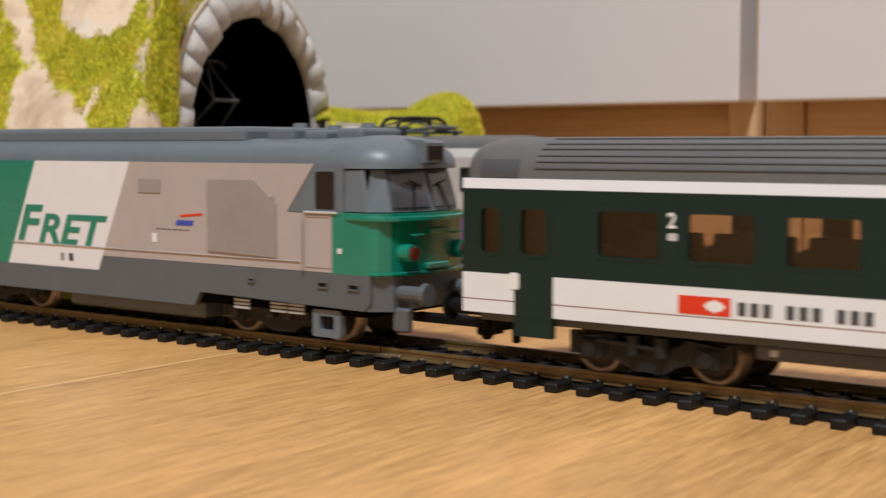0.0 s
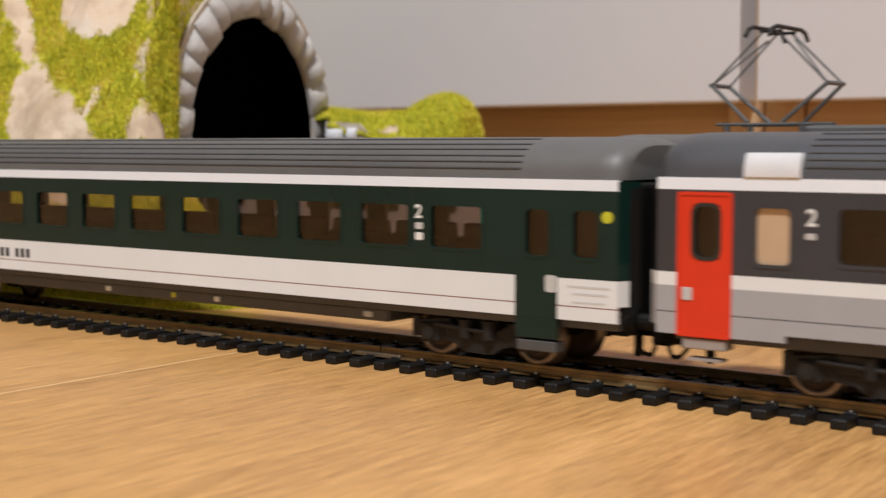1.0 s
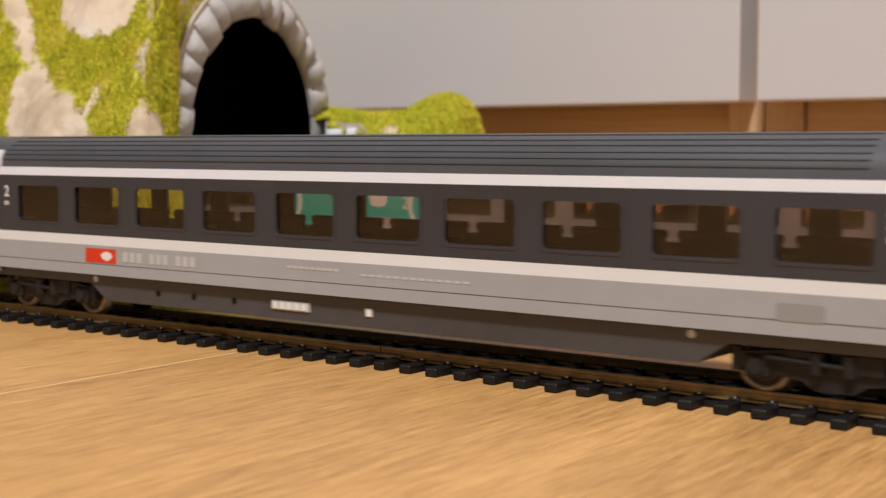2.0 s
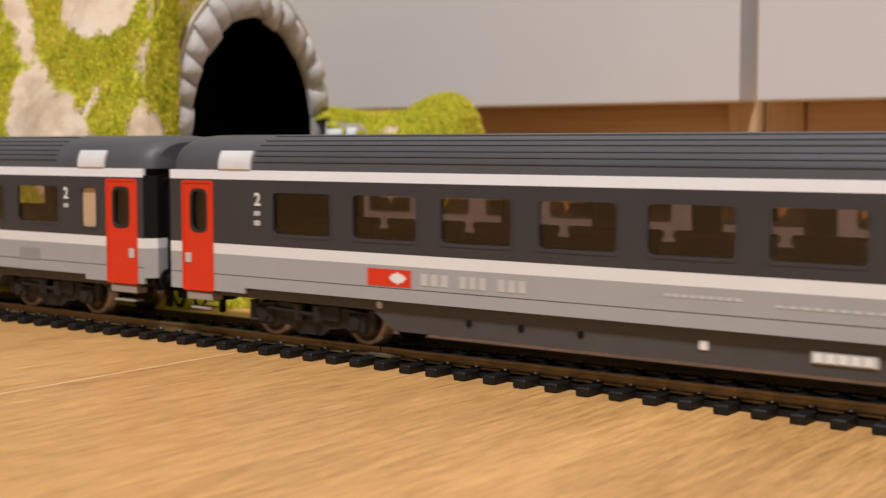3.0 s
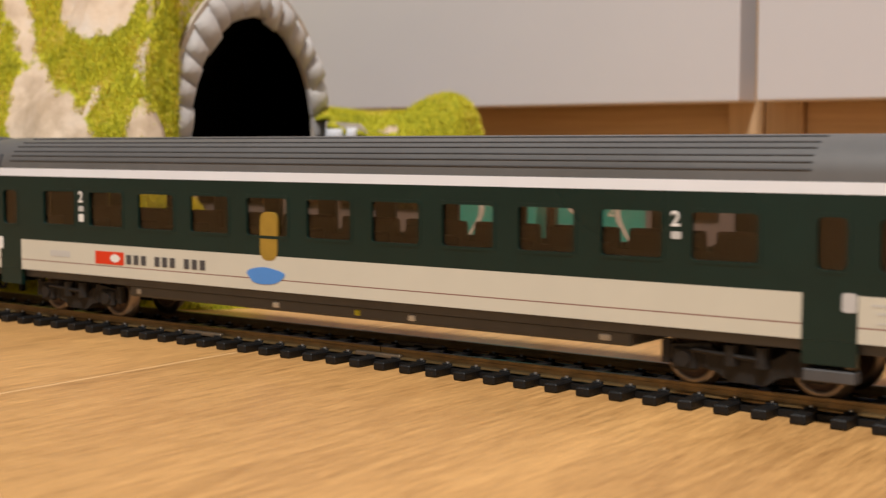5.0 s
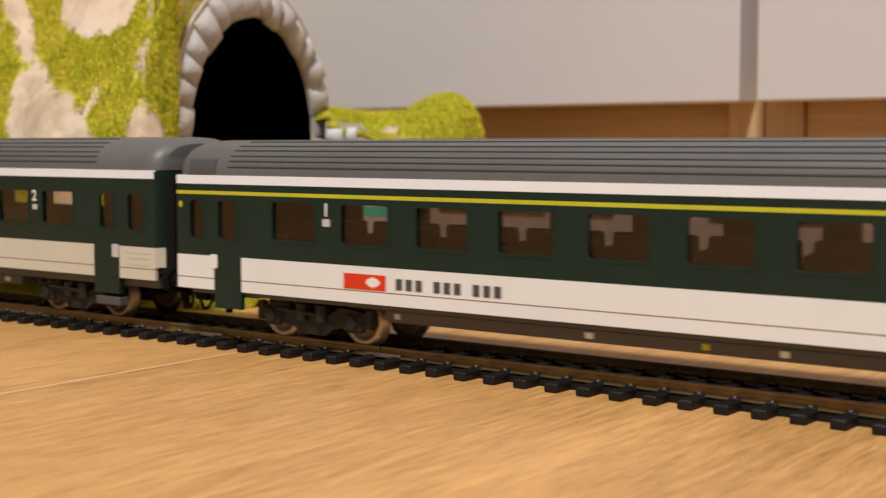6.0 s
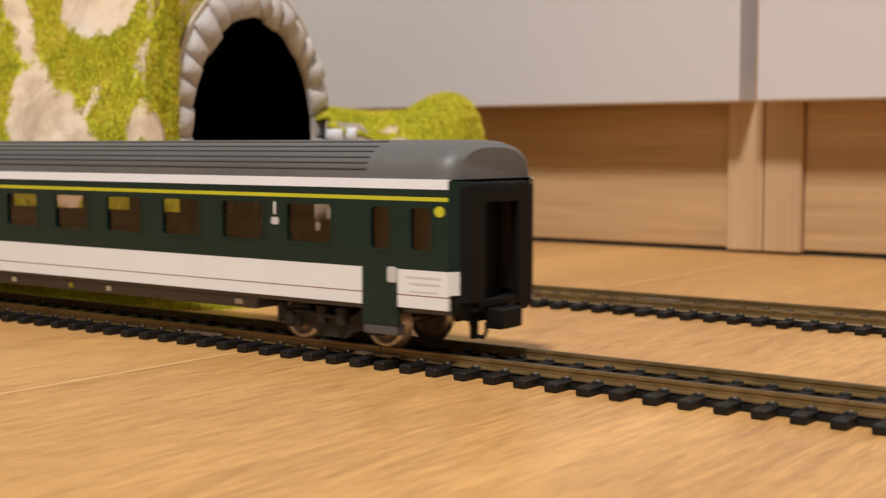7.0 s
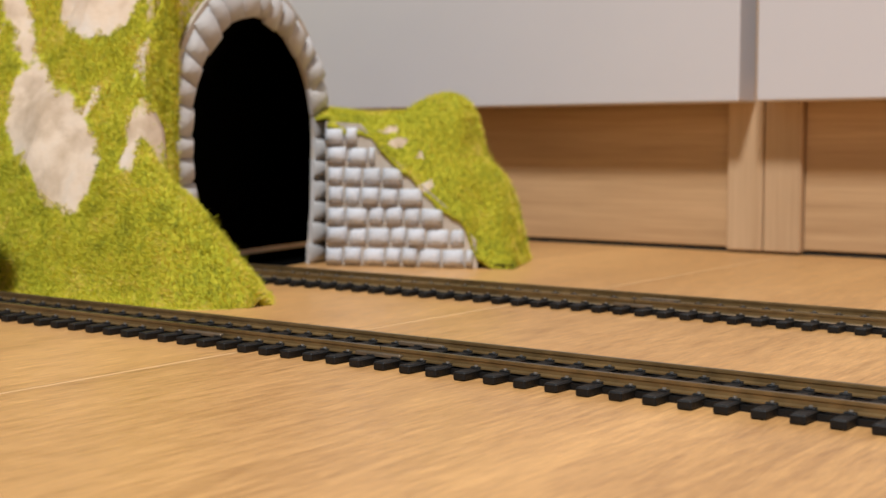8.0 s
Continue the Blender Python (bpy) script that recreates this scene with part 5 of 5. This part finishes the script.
def shell_from(grid, name, label, bare, blades, seed, reach):
    """Joins a grid of points (None where there is none) into one shell, with grass fibres where it is not bare."""
    pts, index, cover = [], {}, []
    for i, row in enumerate(grid):
        for j, p in enumerate(row):
            if p is not None:
                index[(i, j)] = len(pts)
                pts.append(p)
                cover.append(bare(*p))
    faces = []
    for i in range(len(grid) - 1):
        for j in range(len(grid[0]) - 1):
            q = [(i, j), (i + 1, j), (i + 1, j + 1), (i, j + 1)]
            q = [index[k] for k in q if k in index]
            if len(q) > 2:
                faces.append(q)
    me = bpy.data.meshes.new(name)
    me.from_pydata([Vector(p) * MM for p in pts], [], faces)
    me.shade_smooth()
    at = me.attributes.new("bare", "FLOAT", "POINT")
    at.data.foreach_set("value", cover)
    me.materials.append(M_HILL)
    # The hollow's shade is put into this near-black inner face.
    me.materials.append(M_DARK)
    hill = tagged(new(name, me), label, "model scenery")
    so = hill.modifiers.new("shell", "SOLIDIFY")
    so.thickness, so.offset, so.material_offset, so.material_offset_rim = 0.0018, -1, 1, 0
    rng = random.Random(seed)
    spots = []
    for f in faces:
        if sum(cover[k] for k in f) / len(f) > 0.04 or pts[f[0]][0] < reach:
            continue
        a, b, d = (Vector(pts[f[k]]) for k in (0, 1, -1))
        area = (b - a).cross(d - a).length
        spots.append((area, f))
    total = sum(s[0] for s in spots)
    verts, tris = [], []
    for area, f in spots:
        n = blades * area / total
        n = int(n) + (rng.random() < n % 1)
        a, b, c2, d = (Vector(pts[f[k]]) for k in (0, 1, min(2, len(f) - 1), -1))
        nm = (b - a).cross(d - a).normalized()
        if nm.z < 0:
            nm = -nm
        for _ in range(n):
            u, v = rng.random(), rng.random()
            p = a.lerp(b, u).lerp(d.lerp(c2, u), v)
            lean_v = Vector((rng.gauss(0, 1), rng.gauss(0, 1), rng.gauss(0, 0.7)))
            tip = p + (nm * rng.uniform(0.6, 1.5) + lean_v * 0.75 + Vector((0, 0, 0.25))) * rng.uniform(0.6, 1.15)
            w = Vector((rng.gauss(0, 1), rng.gauss(0, 1), rng.gauss(0, 1))).normalized() * rng.uniform(0.09, 0.2)
            k = len(verts)
            p = p - nm * 0.2
            verts += [(p - w) * MM, (p + w) * MM, tip * MM]
            tris.append((k, k + 1, k + 2))
    gm = bpy.data.meshes.new("grass_fibre")
    gm.from_pydata(verts, [], tris)
    gm.materials.append(M_GRASS)
    g = new("grass_fibre", gm)
    g.parent = hill
    tagged(g, "short yellow-green flocked grass", kind="stuff")
    return hill


def hill_material():
    m = bpy.data.materials.new("flocked_plaster")
    m.use_nodes = True
    nt = m.node_tree
    b = nt.nodes["Principled BSDF"]
    b.inputs["Roughness"].default_value = 0.9
    at = nt.nodes.new("ShaderNodeAttribute")
    at.attribute_name = "bare"
    tc = nt.nodes.new("ShaderNodeTexCoord")

    def ns(scale, detail=5):
        n = nt.nodes.new("ShaderNodeTexNoise")
        n.inputs["Scale"].default_value, n.inputs["Detail"].default_value = scale, detail
        nt.links.new(tc.outputs["Object"], n.inputs["Vector"])
        return n.outputs["Fac"]

    def ramp(fac, *stops):
        r = nt.nodes.new("ShaderNodeValToRGB")
        while len(r.color_ramp.elements) < len(stops):
            r.color_ramp.elements.new(0.5)
        for e, (p, c) in zip(r.color_ramp.elements, stops):
            e.position, e.color = p, (*c, 1)
        nt.links.new(fac, r.inputs[0])
        return r.outputs[0]
    plaster = ramp(ns(70), (0.3, (0.52, 0.39, 0.27)), (0.5, (0.72, 0.57, 0.43)), (0.72, (0.67, 0.58, 0.49)))
    grass = ramp(ns(600, 6), (0.3, (0.20, 0.22, 0.010)), (0.5, (0.42, 0.41, 0.018)), (0.7, (0.60, 0.54, 0.04)))
    edge = nt.nodes.new("ShaderNodeMath")
    edge.operation = "MULTIPLY_ADD"
    edge.inputs[1].default_value = 0.5
    nt.links.new(ns(420), edge.inputs[0])
    nt.links.new(at.outputs["Fac"], edge.inputs[2])
    cut = nt.nodes.new("ShaderNodeMapRange")
    cut.inputs["From Min"].default_value, cut.inputs["From Max"].default_value = 0.22, 0.34
    nt.links.new(edge.outputs[0], cut.inputs["Value"])
    mx = nt.nodes.new("ShaderNodeMix")
    mx.data_type = "RGBA"
    nt.links.new(cut.outputs[0], mx.inputs[0])
    nt.links.new(grass, mx.inputs[6])
    nt.links.new(plaster, mx.inputs[7])
    nt.links.new(mx.outputs[2], b.inputs["Base Color"])
    bp = nt.nodes.new("ShaderNodeBump")
    bp.inputs["Strength"].default_value, bp.inputs["Distance"].default_value = 0.6, 0.0012
    nt.links.new(ns(190), bp.inputs["Height"])
    nt.links.new(bp.outputs["Normal"], b.inputs["Normal"])
    return m


def grass_material():
    m = bpy.data.materials.new("grass_fibre")
    m.use_nodes = True
    nt = m.node_tree
    b = nt.nodes["Principled BSDF"]
    b.inputs["Roughness"].default_value = 0.8
    g = nt.nodes.new("ShaderNodeNewGeometry")
    tc = nt.nodes.new("ShaderNodeTexCoord")
    n = nt.nodes.new("ShaderNodeTexNoise")
    n.inputs["Scale"].default_value, n.inputs["Detail"].default_value = 95, 4
    nt.links.new(tc.outputs["Object"], n.inputs["Vector"])
    wide = nt.nodes.new("ShaderNodeMapRange")
    wide.inputs["From Min"].default_value, wide.inputs["From Max"].default_value = 0.30, 0.66
    nt.links.new(n.outputs["Fac"], wide.inputs["Value"])
    a = nt.nodes.new("ShaderNodeMix")
    a.inputs[0].default_value = 0.5
    nt.links.new(wide.outputs[0], a.inputs[2])
    nt.links.new(g.outputs["Random Per Island"], a.inputs[3])
    r = nt.nodes.new("ShaderNodeValToRGB")
    for p in (0.5, 0.8):
        r.color_ramp.elements.new(p)
    for e, (p, c) in zip(r.color_ramp.elements, ((0.10, (0.14, 0.16, 0.012)), (0.36, (0.51, 0.51, 0.026)), (0.62, (0.78, 0.70, 0.045)), (0.9, (0.86, 0.64, 0.18)))):
        e.position, e.color = p, (*c, 1)
    nt.links.new(a.outputs[0], r.inputs[0])
    nt.links.new(r.outputs[0], b.inputs["Base Color"])
    return m


M_HILL, M_GRASS = hill_material(), grass_material()


def main_hill():
    step = 2.6
    grid = []
    for i in range(int((900 - 288) / step) + 1):
        x = -900 + i * step
        row = []
        for j in range(int(240 / step) + 1):
            y = 26 + j * step
            h = mountain_height(x, y)
            if h < -7 or inside_gap(x, y):
                row.append(None)
                continue
            h = max(h, 0.3)
            k = min(1, h / 12)
            amp = 4.0 * rough(x, y, h, 0.045) + 1.2 * rough(x, y, h, 0.16)
            row.append((x + amp * 0.35 * k, y - amp * 0.8 * k, h + amp * 0.25 * k))
        grid.append(row)
    return shell_from(grid, "tunnel_mountain", "moulded tunnel mountain with flocked grass and bare plaster patches", bare_amount, 190000, 5, -455)


def wing_hill():
    crest = ((0, 64), (18, 62), (30, 63), (39, 68.5), (48, 71), (54, 68.5), (58, 60), (60, 48), (65, 41), (71, 35), (75, 24), (78, 8), (80, 0), (84, -20))
    wall = ((0, 58), (16, 57), (20, 53), (36, 38), (58, 19), (65, 6), (72, 3), (79, 0), (84, -20))
    grid = []
    for i in range(47):
        a = -8 + i * 2.1
        row = []
        for j in range(-1, 40):
            b = max(j, 0) * 1.9
            lo, hi = lerp_table(wall, a) + 3.5 * rough(a, 0, 7, 0.09), lerp_table(crest, a)
            t = min(1, b / 20)
            h = lo + (hi - lo) * (t * t * (3 - 2 * t)) - max(0, b - 40) ** 1.55 * 0.4
            p = WING_A + WING_DIR * a + WING_IN * (b + (0.5 if a < 10 or j < 0 else -1.7))
            if h < -6 or (a < 2 and b < 9):
                row.append(None)
                continue
            h = max(h - (2.5 if j < 0 else 0.0), 0.2)
            k = min(1, h / 12)
            amp = 2.6 * rough(p.x, p.y, h, 0.06)
            row.append((p.x + amp * 0.5 * k, p.y - amp * 0.5 * k, h + amp * 0.3 * k))
        grid.append(row)

    def bare(x, y, z):
        return max(ellipse(x, z, -345, 50, 4, 3, 0), ellipse(x, z, -336, 45, 3, 2, 20), ellipse(x, z, -331, 33, 5, 2.4, 50), ellipse(x, z, -350, 56, 3, 2, 0)) - 0.2 + 0.3 * rough(x, y, z, 0.12)
    return shell_from(grid, "grassy_bank", "grassy bank moulded behind the tunnel's wing wall", bare, 60000, 9, -900)


def rounded_stone(w, h, d, seed=0):
    """A cushion-faced block: front towards -y."""
    bm = bmesh.new()
    n = 4
    rows = []
    for j in range(n + 1):
        r = []
        for i in range(n + 1):
            u, v = i / n * 2 - 1, j / n * 2 - 1
            bulge = (1 - abs(u) ** 3) * (1 - abs(v) ** 3)
            lump = 1 + 0.22 * noise.noise(Vector((u * 1.3 + seed * 7, v * 1.3, seed * 3.1)))
            r.append(bm.verts.new((u * w / 2, -d * (0.25 + 0.75 * bulge ** 0.5 * lump), v * h / 2)))
        rows.append(r)
    for a, b in zip(rows, rows[1:]):
        for i in range(n):
            bm.faces.new((a[i], a[i + 1], b[i + 1], b[i])).smooth = True
    rim = [rows[0][i] for i in range(n + 1)] + [rows[j][n] for j in range(1, n + 1)] + [rows[n][i] for i in range(n - 1, -1, -1)] + [rows[j][0] for j in range(n - 1, 0, -1)]
    back = [bm.verts.new((v.co.x, 0.6, v.co.z)) for v in rim]
    for k in range(len(rim)):
        bm.faces.new((rim[k], rim[(k + 1) % len(rim)], back[(k + 1) % len(rim)], back[k]))
    return bm


def portal():
    """Arched portal with a ring of cushion stones, and the wing wall beside it."""
    ang = math.atan2(PORTAL_DIR.y, PORTAL_DIR.x)
    base = Matrix.Translation((PORTAL_MID.x * MM, PORTAL_MID.y * MM, 0)) @ Matrix.Rotation(ang, 4, "Z")
    p = thing("tunnel_portal", "grey moulded stone tunnel portal with an arched dark opening", "tunnel portal")
    p.matrix_basis = base
    R, SP, RISE = 44.2, 52.0, 46.6

    def arch(r, n=20, foot=0.0):
        up = r + RISE - R
        pts = [(-r + foot, 0.0), (-r + foot * 0.3, 22)]
        for k in range(n + 1):
            a = math.pi * (1 - k / n)
            pts.append((r * math.cos(a), SP + up * math.sin(a)))
        return pts + [(r - foot * 0.3, 22), (r - foot, 0.0)]
    inner, outer = arch(R, foot=5.0), arch(R + 13.5)
    bm = bmesh.new()
    for a, b, y0, y1 in ((inner, outer, 0.0, 1.5),):
        rows = [[bm.verts.new((q[0], y, q[1])) for q in o] for o, y in ((a, y0), (b, y0), (b, y1), (a, y1))]
        for k in range(4):
            ra, rb = rows[k], rows[(k + 1) % 4]
            for i in range(len(ra) - 1):
                bm.faces.new((ra[i], ra[i + 1], rb[i + 1], rb[i]))
        for i in (0, -1):
            bm.faces.new([rows[k][i] for k in range(4)])
    part("arch_backing", bm, M_MORTAR, p, "beige mortar behind the arch stones")
    bm = bmesh.new()
    big = [q for q in arch(R + 12.5) if q[1] > 57]
    small = [q for q in arch(R + 8.0) if q[1] > 57]
    prism(bm, big + small[::-1], "y", 1.7, 3.0)
    part("upper_wall", bm, M_MORTAR, p)
    bm = bmesh.new()
    prism(bm, [(-62, 40), (-R - 7, 40), (-R - 7, SP + 16), (-R * 0.75 - 7, SP + 38), (-R * 0.4 - 3, SP + RISE + 9), (-R * 0.4 - 3, 130), (-62, 130)], "y", 1.6, 5.0)
    part("shoulder", bm, M_HILL, p, "grassy plaster shoulder beside the arch")
    # added dark sleeve as tunnel shade; turns away inside the mountain, clear of track
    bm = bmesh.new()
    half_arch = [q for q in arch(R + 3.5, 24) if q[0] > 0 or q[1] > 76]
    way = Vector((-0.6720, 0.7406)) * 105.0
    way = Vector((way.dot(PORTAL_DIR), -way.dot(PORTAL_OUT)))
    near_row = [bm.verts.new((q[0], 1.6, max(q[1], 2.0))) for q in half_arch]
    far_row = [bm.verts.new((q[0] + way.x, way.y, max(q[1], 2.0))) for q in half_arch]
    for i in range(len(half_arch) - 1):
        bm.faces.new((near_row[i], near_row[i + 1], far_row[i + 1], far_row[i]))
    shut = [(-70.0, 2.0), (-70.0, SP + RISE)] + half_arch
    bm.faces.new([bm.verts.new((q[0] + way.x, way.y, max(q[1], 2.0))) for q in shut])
    part("tunnel_shade_sleeve", bm, M_BLACKOUT, p, "added black sleeve that stands in for the tunnel's shade")
    # Added black sheet: the tunnel floor's shade put in as colour.
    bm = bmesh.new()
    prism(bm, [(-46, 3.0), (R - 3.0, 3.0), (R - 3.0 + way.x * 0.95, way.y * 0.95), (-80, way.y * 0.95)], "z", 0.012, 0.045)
    part("tunnel_floor_shade", bm, M_BLACKOUT, p, "added black sheet that stands in for shade on the tunnel's floor")
    meshes = [mesh_of("stone", rounded_stone(11.0, 8.0, d, d), M_STONE) for d in (2.8, 3.3, 3.8, 4.2, 4.7)]
    rng = random.Random(3)

    def lay(x, z, turn, wide, tall):
        ob = new("stone", meshes[rng.randrange(5)])
        ob.parent = p
        ob.matrix_basis = Matrix.Translation((x * MM, 0.4 * MM, z * MM)) @ Matrix.Rotation(turn, 4, "Y") @ Matrix.Diagonal((wide, rng.uniform(0.85, 1.15), tall, 1))
    for side in (-1, 1):
        cuts = [rng.uniform(7.0, 9.8) for k in range(6)]
        cuts = [c * SP / sum(cuts) for c in cuts]
        z = 0.0
        for tall in cuts:
            inset = 5.0 * (1 - 0.7 * z / 22) if z < 22 else 1.5 * (SP - z) / (SP - 22)
            lay(side * (R + 6.2 - inset), z + tall / 2, radians(rng.uniform(-4, 4)), rng.uniform(1.05, 1.25), tall / 7.8)
            z += tall
    turns = [0.0]
    while turns[-1] < math.pi - 0.16:
        turns.append(turns[-1] + rng.uniform(0.15, 0.24))
    turns = [t * math.pi / turns[-1] for t in turns]
    for a, b in zip(turns, turns[1:]):
        m = (a + b) / 2
        out = rng.uniform(4.6, 6.4)
        lay((R + out) * math.cos(m), SP + (RISE + out) * math.sin(m), -m + radians(rng.uniform(-5, 5)), rng.uniform(1.0, 1.25), (b - a) * (R + 6.0) / 7.7)
    return p


def wing_wall():
    w = thing("wing_wall", "pale blue-grey moulded stone wing wall beside the tunnel", "stone wall")
    ang = math.atan2(WING_DIR.y, WING_DIR.x)
    w.matrix_basis = Matrix.Translation((WING_A.x * MM, WING_A.y * MM, 0)) @ Matrix.Rotation(ang, 4, "Z")
    top = ((0, 58), (16, 57), (20, 53), (36, 38), (58, 19), (64.5, 10), (65.5, 0))
    bm = bmesh.new()
    prism(bm, [(2.0, 0.2), (65.5, 0.2)] + [(max(a, 2.0), z + 1.0) for a, z in reversed(top[:-1])], "y", 0.0, 3.0)
    part("wall_backing", bm, M_MORTAR, w, "beige mortar bed")
    rng = random.Random(8)
    rows = 7
    h = 57.0 / rows
    shared = {}
    for r in range(rows):
        z = r * h + h / 2 + 0.3
        reach = 65.0
        for a, zt in ((t * 0.5, lerp_table(top, t * 0.5)) for t in range(0, 131)):
            if zt < z + h * 0.2:
                reach = a
                break
        reach -= rng.uniform(0.0, 3.5)
        x = 3.0 - rng.uniform(0, 1.6)
        while x < reach - 2.5:
            wd = min(rng.choice((7.0, 8.0, 8.8, 9.6)), reach - x)
            if reach - x - wd < 3:
                wd = reach - x
            key = (round(wd, 1), rng.randrange(2))
            if key not in shared:
                shared[key] = mesh_of("stone", rounded_stone(key[0] - 0.9, h - 1.9, 2.4 + key[1] * 0.9, key[0] + key[1]), M_STONE_BLUE)
            ob = new("stone", shared[key])
            ob.parent = w
            ob.matrix_basis = pose((x + wd / 2) * MM, rng.uniform(-0.4, 0.3) * MM, (z + rng.uniform(-0.3, 0.3)) * MM, -9, rng.uniform(-2.5, 2.5), 0)
            x += wd
    return w


main_hill()
wing_hill()
portal()
wing_wall()

# ---------- motion ----------
LEAD = ((0.0, 1017.5), (0.5, 905.0), (1.0, 786.1), (1.5, 669.0), (2.8, 378.4), (3.0, 338.0), (3.5, 238.8), (4.0, 135.8), (4.5, 38.2), (5.8, -212.7), (6.5, -342.4), (7.0, -435.4), (7.5, -538.8), (8.0, -641.0))
FAR_SPEED = 229.0


def place(t):
    """Place of the last coach's front along the near track, gliding smoothly through the known times."""
    n = len(LEAD)
    slopes = []
    for i in range(n):
        a, b = LEAD[max(0, i - 1)], LEAD[min(n - 1, i + 1)]
        slopes.append((b[1] - a[1]) / (b[0] - a[0]))
    for i in range(n - 1):
        (t0, p0), (t1, p1) = LEAD[i], LEAD[i + 1]
        if t <= t1 or i == n - 2:
            w = t1 - t0
            s = (t - t0) / w
            return ((2 * s ** 3 - 3 * s ** 2 + 1) * p0 + (s ** 3 - 2 * s ** 2 + s) * w * slopes[i] + (-2 * s ** 3 + 3 * s ** 2) * p1 + (s ** 3 - s ** 2) * w * slopes[i + 1])


def motions():
    times = [k * 0.2 for k in range(41)]
    for ob, off in ((coach_e, 0.0), (coach_d, -276.2), (coach_c, -590.6), (coach_b, -905.0), (coach_a, -1181.2), (loco, -1383.5)):
        walk(ob, [(t, pose((place(t) + off) * MM, FRONT_Y * MM, 0)) for t in times])
    far = -152.0 - 53.0
    for k, ob in enumerate([far_loco] + far_coaches):
        off = far - (309.0 * k if k else 0.0)
        walk(ob, [(t, pose((off + FAR_SPEED * (t - 1.0) - lag) * MM, BACK_Y * MM, 0)) for t, lag in ((0.0, 6.0), (0.25, 2.5), (0.5, 0.0), (1.0, 0.0), (4.0, 0.0), (8.0, 0.0))])
    for i, (w, c, r) in enumerate(WHEELS):
        near = i < far_wheels_from
        rows = []
        for f in range(0, 241):
            t = f / FPS
            run = place(t) if near else FAR_SPEED * t
            rows.append((t, pose(c * MM, 0, (RAIL_Z + r) * MM, 0, math.degrees(run / r), 0)))
        walk(w, rows)


motions()
